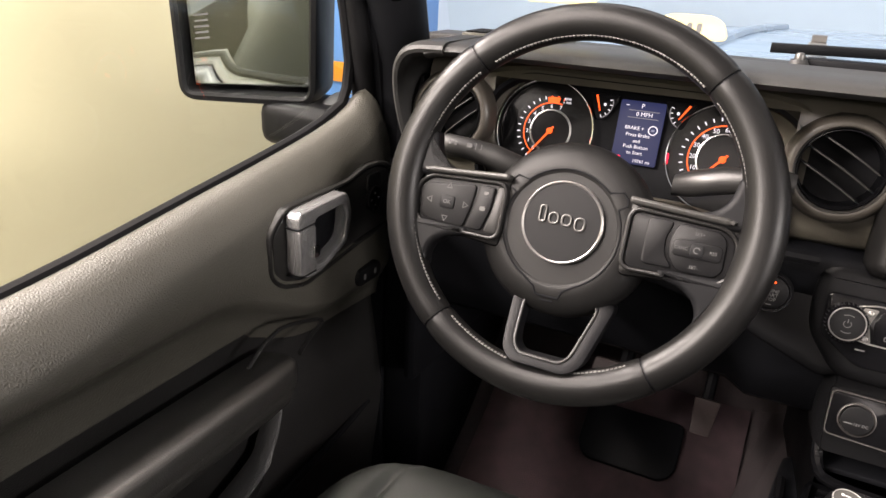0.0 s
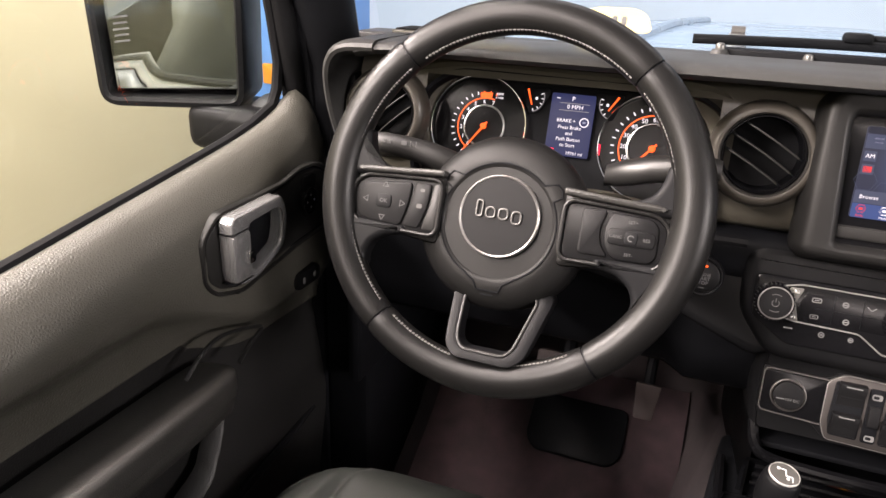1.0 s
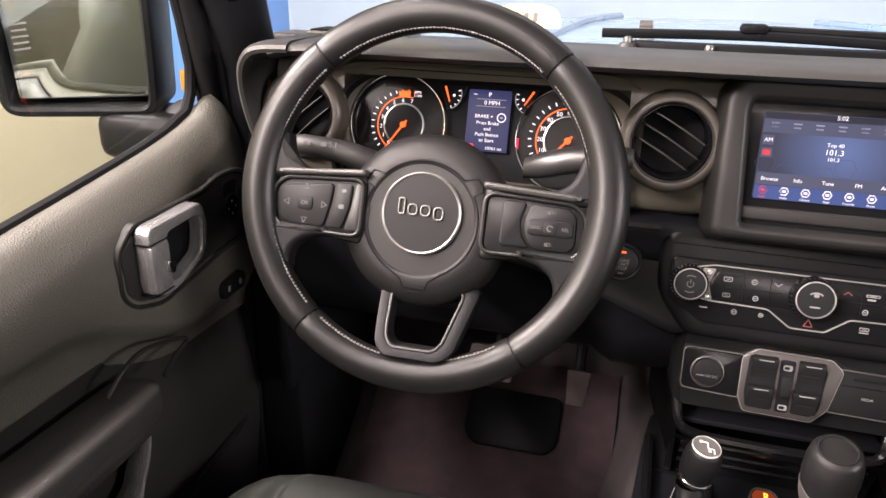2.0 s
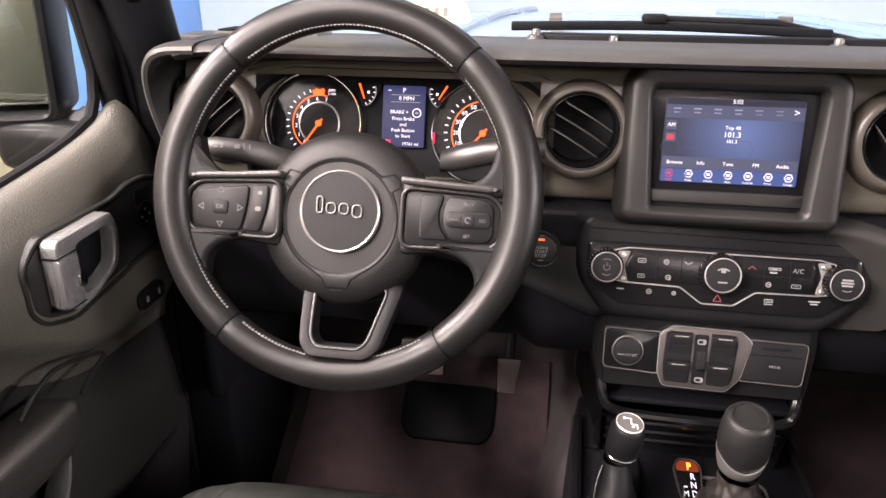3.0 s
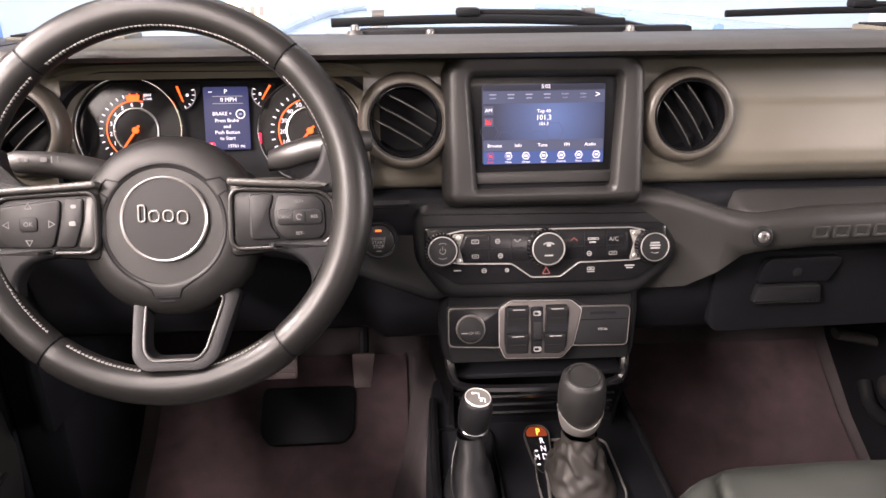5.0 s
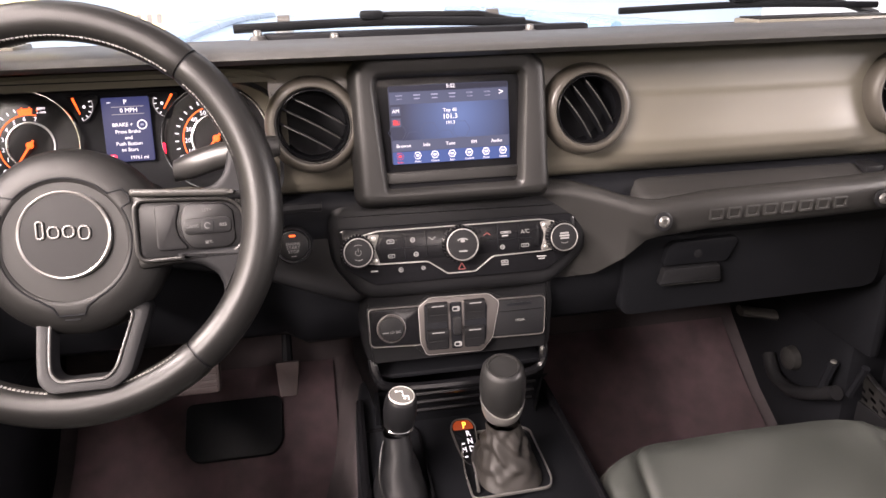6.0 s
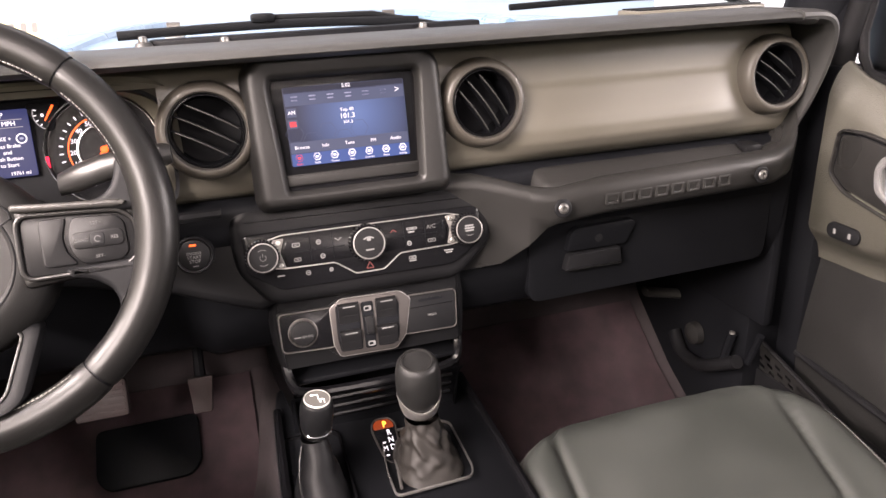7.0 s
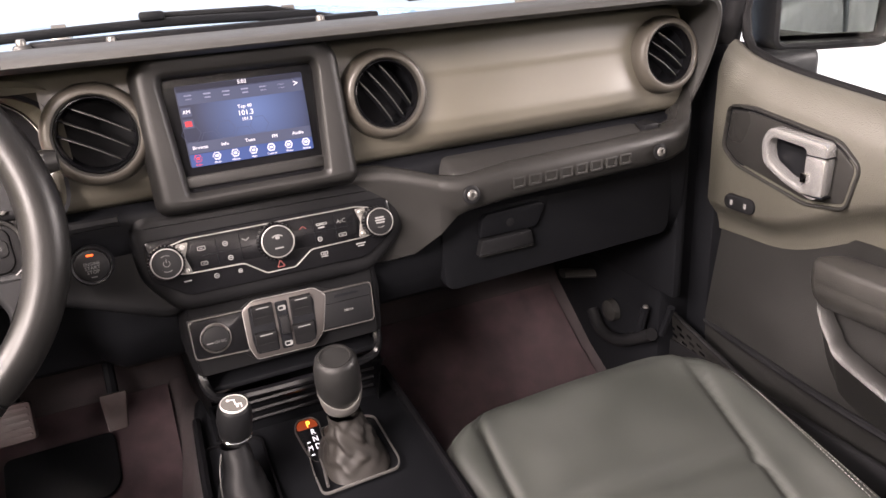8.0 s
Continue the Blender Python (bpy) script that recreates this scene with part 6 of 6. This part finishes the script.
# ---- doors ----
def door(s):
    """s: -1 the driver's door, 1 the passenger's. Points are (y, z, depth into the cabin)."""
    X0 = -0.700 if s < 0 else 0.696
    M = Matrix(((0, 0, -s, X0), (1, 0, 0, 0), (0, 1, 0, 0), (0, 0, 0, 1)))
    left = s < 0
    t = thing("door_1" if left else "door_2", (X0, 0.1, 0.55), ("closed driver's door" if left else "closed passenger door") + " with grained dark trim and a silver handle", "car door", kind="structure")
    ys = np.linspace(-0.62, 0.655 if left else 0.618, 90)
    bm = bmesh.new()
    rows = []
    for y in ys:
        sz = smooth_sill(y) - 0.046 * max(0.0, (y - 0.600) / 0.055) ** 2
        e = max(0.0, (y - 0.50) / 0.155)
        c = lambda v: v * (1 - 0.5 * e * e)
        q = min(1.0, max(0.0, (y - 0.30) / 0.22))
        zb = 1.030 - 0.075 * q * q * (3 - 2 * q)
        rows.append([(y, z, c(d)) for z, d in ((sz - 0.02, -0.045), (sz + 0.002, -0.030), (sz + 0.004, -0.018), (sz - 0.002, -0.004), (sz - 0.014, 0.008), (sz - 0.030, 0.017), (sz - 0.040, 0.021), (max(zb + 0.028, min(1.065, sz - 0.048)), 0.024), (zb + 0.014, 0.0235), (zb + 0.004, 0.017), (zb - 0.006, 0.006), (zb - 0.018, -0.008), (zb - 0.035, -0.0165), (min(0.958, zb - 0.045), -0.0185))])
    skin(bm, rows, closed=False)
    part("upper_pad", bm, SOFT, t, "grained padded upper trim", m=M, sharp=70)
    # lower trim, where a darker material paints the shade under the pad
    bm = bmesh.new()
    skin(bm, [[(y, z, d) for z, d in ((0.964, -0.0175), (0.950, -0.019), (0.90, -0.018), (0.82, -0.006), (0.76, 0.002), (0.72, 0.0), (0.62, -0.012), (0.52, -0.02))] for y in ys], closed=False)
    part("lower_trim", bm, DOORSHADE, t, "lower trim with its shade put into a darker colour", m=M, sharp=70)
    # front end of the door; black puts the dashboard's shade into the colour
    part("front_edge", box(0.655 if left else 0.618, 0.69, 0.5, sill_z(0.61), -0.05, 0.002, 0.004), BLACK, t, m=M)
    # plate behind the handle; its dark material has the shade put in
    if left:
        hexa = [(0.388, 1.045), (0.405, 1.028), (0.445, 1.016), (0.560, 1.032), (0.630, 1.036), (0.632, 1.112), (0.605, 1.122), (0.570, 1.123), (0.533, 1.114), (0.412, 1.111), (0.388, 1.092)]
        o = [(0.410, 1.040), (0.428, 1.032), (0.450, 1.033), (0.503, 1.052), (0.513, 1.087), (0.504, 1.115), (0.410, 1.112)]
        i = [(0.440, 1.050), (0.444, 1.044), (0.457, 1.0435), (0.495, 1.058), (0.502, 1.087), (0.495, 1.102), (0.440, 1.099)]
        lever, front = (0.4085, 0.4385, 1.040, 1.094), 0.0475
    else:
        hexa = [(0.379, 1.018), (0.437, 1.010), (0.559, 1.038), (0.585, 1.058), (0.579, 1.118), (0.537, 1.120), (0.400, 1.098), (0.368, 1.072)]
        o = [(0.399, 1.030), (0.412, 1.022), (0.459, 1.036), (0.495, 1.055), (0.501, 1.085), (0.490, 1.107), (0.398, 1.099)]
        i = [(0.428, 1.046), (0.430, 1.038), (0.456, 1.0455), (0.484, 1.061), (0.489, 1.083), (0.482, 1.094), (0.428, 1.088)]
        lever, front = (0.397, 0.4265, 1.030, 1.080), 0.0475
    hexa = rounded(hexa, 0.010, 4)
    part("handle_plate", plate(inset(hexa, 0.0030), 0.0, 0.0255, 0.003), BARMAT, t, "satin plate behind the handle, with shade in its dark colour", m=M)
    part("plate_groove", plate(hexa, 0.0, 0.0228, 0.001), BLACK, t, m=M)
    part("plate_lip", frame_plate(inset(hexa, -0.005), hexa, 0.010, 0.0275, 0.003), BARMAT, t, m=M)
    # silver pull handle with its release lever
    o, i = rounded(o, 0.010, 4), rounded(i, 0.007, 4)
    h = part("pull_handle", frame_plate(o, i, 0.028, 0.045, 0.0035), PAINTSILVER, t, "satin silver handle", m=M)
    part("handle_well", plate(inset(i, -0.002), 0.018, 0.0262, 0.001), BLACK, t, m=M)
    part("release_lever", box(lever[0], lever[1], lever[2], lever[3], 0.030, front, 0.004), PAINTSILVER, h, m=M)
    for z in (lever[2] - 0.001, lever[3] + 0.001):
        part("joint", box(lever[0] - 0.0006, lever[1] + 0.0006, z - 0.0008, z + 0.0008, 0.028, 0.0457, 0.0003, seg=1), BLACK, h, m=M)
    zc = (lever[2] + lever[3]) / 2
    part("catch", box(lever[1] - 0.009, lever[1] + 0.0015, zc - 0.010, zc + 0.004, 0.034, front + 0.0035, 0.002), CHROME, h, m=M)
    # lock switch below
    lz = (0.580, 0.977) if left else (0.546, 0.978)
    o = rrect(0.058, 0.024, 0.011, 5, *lz)
    k = part("lock_switch", plate(o, -0.010, 0.0275, 0.003), HARD, t, m=M)
    for dy in (-0.013, 0.013):
        part("symbol", bar(0.005, 0.008, 0.0006), ICON, k, m=M @ at(lz[0] + dy, lz[1], 0.0275))
    # armrest with its pull cup and map pocket
    bm = bmesh.new()
    rows = []
    for y, w, dz in ((-0.58, 0.062, 0.0), (0.0, 0.064, 0.0), (0.20, 0.064, 0.0), (0.34, 0.061, -0.002), (0.380, 0.057, -0.003), (0.392, 0.050, -0.005), (0.398, 0.034, -0.009)):
        rows.append([(y, 0.952 + dz + a, d * w) for a, d in ((-0.006, -0.1), (-0.001, 0.25), (0.002, 0.84), (0.0005, 0.95), (-0.004, 1.0), (-0.024, 1.0), (-0.027, 0.965), (-0.030, 0.975), (-0.052, 0.82), (-0.074, 0.42), (-0.09, -0.1))])
    skin(bm, rows, closed=True, cap0=True, cap1=True)
    a = part("armrest", bm, ARMREST, t, "padded armrest", m=M, sharp=60)
    part("armrest_seam", tube([(-0.58, 0.9265, 0.0610), (0.20, 0.9265, 0.0625), (0.33, 0.9245, 0.0595), (0.385, 0.9215, 0.052)], 0.0010, 5), SPOKEBAR, a, "pale raised seam", m=M)
    if left:
        part("pull_cup", tube(curve_pts([(0.345, 0.952, 0.022), (0.372, 0.968, 0.022), (0.410, 0.974, 0.022), (0.477, 0.952, 0.022), (0.450, 0.944, 0.026), (0.415, 0.940, 0.036)], 6), 0.0026, 8), DOORSHADE, t, m=M)
    pts = curve_pts([(0.402, 0.888, 0.016), (0.396, 0.862, 0.022), (0.370, 0.832, 0.030), (0.325, 0.805, 0.034), (0.10, 0.760, 0.036), (-0.35, 0.74, 0.036)], 6)
    part("map_pocket", skin(bmesh.new(), [[(p.x, p.y + 0.012, p.z - 0.024), (p.x, p.y + 0.006, p.z - 0.003), (p.x, p.y, p.z), (p.x, p.y - 0.006, p.z - 0.004), (p.x, p.y - 0.07, p.z - 0.028)] for p in pts], closed=False), DOORSHADE, t, m=M, sharp=60)
    # lower edge line
    part("lower_rib", tube(curve_pts([(0.62, 0.742, -0.002), (0.50, 0.735, 0.006), (0.25, 0.722, 0.008), (-0.4, 0.72, 0.008)], 6), 0.006, 8), HARD, t, m=M)
    # window: seal, frame, glass
    line = [(y, smooth_sill(y) + 0.002, -0.031) for y in np.linspace(-0.60, 0.60, 28)] + [(0.613, 1.212, -0.031), (0.619, 1.245, -0.031), (0.611, 1.30, -0.032), (0.586, 1.42, -0.035), (0.528, 1.62, -0.042), (0.492, 1.71, -0.048)]
    part("window_seal", tube(line, 0.0070, 8), SEAL, t, m=M)
    fr = bmesh.new()
    up = [(0.645, 1.14, -0.022), (0.640, 1.20, -0.022), (0.632, 1.25, -0.022), (0.60, 1.42, -0.026), (0.54, 1.62, -0.035), (0.50, 1.73, -0.045), (0.44, 1.775, -0.05), (-0.55, 1.775, -0.05), (-0.60, 1.74, -0.045), (-0.61, 1.10, -0.03)]
    tube(up, 0.016, 10, bm=fr)
    part("window_frame", fr, SEAL, t, m=M)
    part("frame_trim", tube([(p[0] + 0.016, p[1] + (0.0 if p[1] < 1.7 else 0.01), p[2] + 0.014) for p in up[:6]], 0.010, 8), BLACK, t, m=M)
    bm = bmesh.new()
    n = 28
    skin(bm, [[(y, sill_z(y) - 0.01, -0.040), (y, 1.76 if y < 0.45 else 1.76 - (y - 0.45) * 2.6, -0.048)] for y in np.linspace(-0.60, 0.635, n)], closed=False)
    g = part("window_glass", bm, GLASS, t, m=M)
    g.visible_shadow = False
    # outer skin
    bm = bmesh.new()
    rows = []
    for y in ys:
        sz = smooth_sill(y)
        rows.append([(y, z, d) for z, d in ((sz - 0.024, -0.045), (sz - 0.024, -0.068), (sz - 0.030, -0.078), (sz - 0.04, -0.080), (sz - 0.10, -0.082), (0.80, -0.086), (0.45, -0.075))])
    skin(bm, rows, closed=False)
    part("outer_skin", bm, BODY, t, "dark grey painted outer skin", m=M, sharp=60)
    if left:
        # mirror control
        c = (0.588, 1.080)
        k = part("mirror_control", lathe([(0.0170, 0.024), (0.0168, 0.0285), (0.0155, 0.0300), (0.0145, 0.0290), (0.0, 0.0288)], 30), GLOSS, t, m=M @ at(*c))
        part("control_ring", lathe([(0.0178, 0.025), (0.0176, 0.0295), (0.0168, 0.0298), (0.0166, 0.028)], 30), SPOKE, k, m=M @ at(*c))
        for q in range(4):
            part("symbol", bar(0.0030, 0.0030, 0.0004), ICON, k, m=M @ at(c[0] + 0.0080 * math.cos(q * math.pi / 2), c[1] + 0.0080 * math.sin(q * math.pi / 2), 0.0290, 45))
        o = rrect(0.030, 0.020, 0.005, 4, c[0], c[1] + 0.0235)
        part("selector", frame_plate(inset(o, -0.001), o, 0.024, 0.0285, 0.0006), SPOKE, k, m=M)
        part("selector_key", plate(o, 0.02, 0.0275, 0.001), BUTTON, k, m=M)


door(-1)
door(1)


def side_mirror(s):
    t = thing("side_mirror", (s * 0.80, 0.62, 1.13), "black outside mirror reflecting the car's flank", "outside mirror", "outside mirrors")
    c = Matrix.Translation((s * 0.877, 0.60, 1.278)) @ Matrix.Rotation(radians(-s * 17), 4, "Z") @ Matrix.Rotation(radians(90), 4, "X")
    o = rounded([(-0.098, -0.102), (0.098, -0.098), (0.104, 0.10), (-0.104, 0.10)], 0.026, 6) if s < 0 else rounded([(-0.098, -0.098), (0.098, -0.102), (0.104, 0.10), (-0.104, 0.10)], 0.026, 6)
    bm = bmesh.new()
    skin(bm, [lift(inset(o, 0.05), -0.115), lift(inset(o, 0.022), -0.105), lift(inset(o, 0.006), -0.07), lift(o, -0.02), lift(o, 0.012), lift(inset(o, 0.002), 0.018), lift(inset(o, 0.008), 0.020), lift(inset(o, 0.012), 0.016), lift(inset(o, 0.013), -0.02)], cap0=True)
    part("housing", bm, HARD, t, "black grained plastic housing", m=c)
    g = inset(o, 0.016)
    part("mirror_glass", plate(inset(g, 0.004), -0.016, -0.012, 0.001), MIRROR, t, "mirror glass with etched warning line", m=c @ Matrix.Rotation(radians(-s * 9), 4, "Y"))
    for i in range(5):
        part("etched_line", bar(0.020 - 0.002 * (i % 2), 0.0022, 0.0003), ICON, t, m=c @ Matrix.Rotation(radians(-s * 9), 4, "Y") @ at(s * 0.066, -0.020 + 0.0075 * i, -0.0119, 8))
    part("arm", box(min(s * 0.74, s * 0.86), max(s * 0.74, s * 0.86), 0.585, 0.70, 1.125, 1.185, 0.018, seg=3), HARD, t)


side_mirror(-1)
side_mirror(1)


# ---- pedals ----
def pedals():
    t = thing("accelerator_pedal", (-0.235, 0.80, 0.66), "worn ribbed accelerator pedal", "pedal", "pedals")
    m = F(-0.236, 0.782, 0.781, 25)
    part("pad", plate(rounded([(-0.014, -0.026), (0.012, -0.026), (0.019, 0.026), (-0.017, 0.026)], 0.003), -0.01, 0.003, 0.002), PEDAL, t, m=m)
    part("arm", tube([(-0.236, 0.795, 0.78), (-0.236, 0.86, 0.86), (-0.236, 0.90, 0.98)], 0.008, 8), BLACK, t)
    t = thing("brake_pedal", (-0.36, 0.80, 0.70), "wide worn ribbed brake pedal", "pedal", "pedals")
    m = F(-0.365, 0.765, 0.812, 25)
    p = part("pad", plate(rounded([(-0.036, -0.026), (0.034, -0.026), (0.034, 0.026), (-0.034, 0.026)], 0.006), -0.01, 0.004, 0.003), PEDAL, t, m=m)
    for i in range(5):
        part("rib", bar(0.060, 0.004, 0.002), PEDAL, p, m=m @ at(0, -0.018 + 0.009 * i, 0.004))
    part("arm", tube([(-0.355, 0.765, 0.80), (-0.355, 0.84, 0.90), (-0.355, 0.88, 1.02)], 0.010, 8), BLACK, t)


pedals()


def mats():
    for x0, x1, lab in ((-0.60, -0.17, "dark brown ribbed driver's floor mat"), (0.18, 0.60, "dark brown ribbed passenger floor mat")):
        t = thing("floor_mat", ((x0 + x1) / 2, 0.7, 0.5), lab, "floor mat", "floor mats")
        bm = bmesh.new()
        rows = []
        for x in np.linspace(x0, x1, 12):
            rows.append([(x, y, z) for y, z in ((0.30, 0.488), (0.55, 0.500), (0.74, 0.541), (0.86, 0.612), (0.97, 0.700))])
        skin(bm, rows, closed=False)
        bmesh.ops.solidify(bm, geom=bm.faces[:], thickness=-0.006)
        mt = part("mat", bm, MATMAT, t)
        if x0 < 0:
            m = Matrix.Translation((-0.344, 0.885, 0.634)) @ Matrix.Rotation(radians(38), 4, "X")
            part("heel_pad", plate(rounded([(-0.080, -0.035), (-0.062, -0.055), (0.065, -0.055), (0.082, -0.035), (0.082, 0.048), (-0.080, 0.048)], 0.015), 0.0, 0.010, 0.004), BLACK, mt, m=m)


mats()


# ---- stickers on the windscreen ----
def sticker(x, y, z, w, h, shape, label):
    t = thing("windscreen_sticker", (x, y, z), label, "sticker", "windscreen stickers")
    m = F(x, y, z, 28.2)
    o = rrect(w, h, 0.003) if shape == 0 else rounded([(-w / 2, -h / 2), (w / 2, -h / 2), (w / 2 * 0.82, h * 0.25), (w * 0.25, h / 2), (-w * 0.25, h / 2), (-w / 2 * 0.82, h * 0.25)], 0.01)
    s = part("paper", plate(o, 0.0, 0.0006, 0.0002, steps=1), PAPER, t, m=m)
    if shape == 0:
        for i in range(3):
            part("print_bar", bar(w * 0.7, 0.003, 0.0003), BLACK, s, m=m @ at(0, -h * 0.3 + 0.006 * i, 0.0006))
    else:
        for dx in (-0.012, 0.0, 0.011):
            part("print_bar", bar(0.006, 0.012, 0.0003), ICONDIM, s, m=m @ at(dx, -h * 0.05, 0.0006))


sticker(-0.488, 0.722, 1.352, 0.085, 0.055, 0, "yellow paper service sticker on the windscreen")
sticker(-0.341, 0.742, 1.311, 0.092, 0.030, 1, "yellow arched sticker at the foot of the windscreen")


# ---- passenger footwell ----
def net_pocket():
    t = thing("door_net", (0.65, 0.5, 0.62), "dark stretched net pocket low on the passenger side", "net pocket")
    bm = bmesh.new()
    n, k = 66, 26
    pts = [[bm.verts.new((0.652 + 0.008 * math.sin(3 * v), 0.655 - 0.40 * u, 0.60 + (0.755 - 0.11 * u - 0.60) * v)) for v in np.linspace(0, 1, k + 1)] for u in np.linspace(0, 1, n + 1)]
    for a in range(n):
        for b in range(k):
            if b < k - 2 and (a + b // 2) % 4 in (1, 2) and b % 2 == 0:
                continue
            bm.faces.new((pts[a][b], pts[a + 1][b], pts[a + 1][b + 1], pts[a][b + 1]))
    part("net", bm, SPOKE, t)
    part("hem", tube([(0.652, 0.655 - 0.40 * u, 0.757 - 0.11 * u) for u in np.linspace(0, 1, 12)], 0.004, 6), SEAL, t)
    part("panel", box(0.656, 0.668, 0.25, 0.66, 0.50, 0.70, 0.004), HARD, t)


net_pocket()


def kick_panel():
    t = thing("kick_panel", (0.60, 0.8, 0.6), "black plastic kick panel with a bracket beside the footwell", "kick panel")
    part("bracket", tube(curve_pts([(0.618, 0.835, 0.690), (0.612, 0.805, 0.668), (0.610, 0.77, 0.664), (0.610, 0.727, 0.676), (0.612, 0.655, 0.722)], 5), 0.012, 10), HARD, t)
    part("cap", lathe([(0.022, -0.004), (0.020, 0.008), (0.010, 0.013), (0.0, 0.014)], 24), SPOKE, t, m=Matrix.Translation((0.622, 0.781, 0.712)) @ Matrix.Rotation(radians(-90), 4, "Y"))
    part("duct", tube(curve_pts([(0.56, 0.855, 0.775), (0.60, 0.850, 0.768), (0.625, 0.845, 0.764)], 5), 0.016, 10, flat=0.5), SPOKEBAR, t)
    part("post", tube([(0.612, 0.690, 0.70), (0.612, 0.674, 0.766)], 0.008, 8), BLACK, t)
    part("post_tip", lathe([(0.005, 0.0), (0.0045, 0.003), (0.0, 0.004)], 12), SILVER, t, m=Matrix.Translation((0.612, 0.674, 0.766)))
    part("post", tube([(0.616, 0.635, 0.73), (0.616, 0.615, 0.79)], 0.006, 8), BLACK, t)


kick_panel()
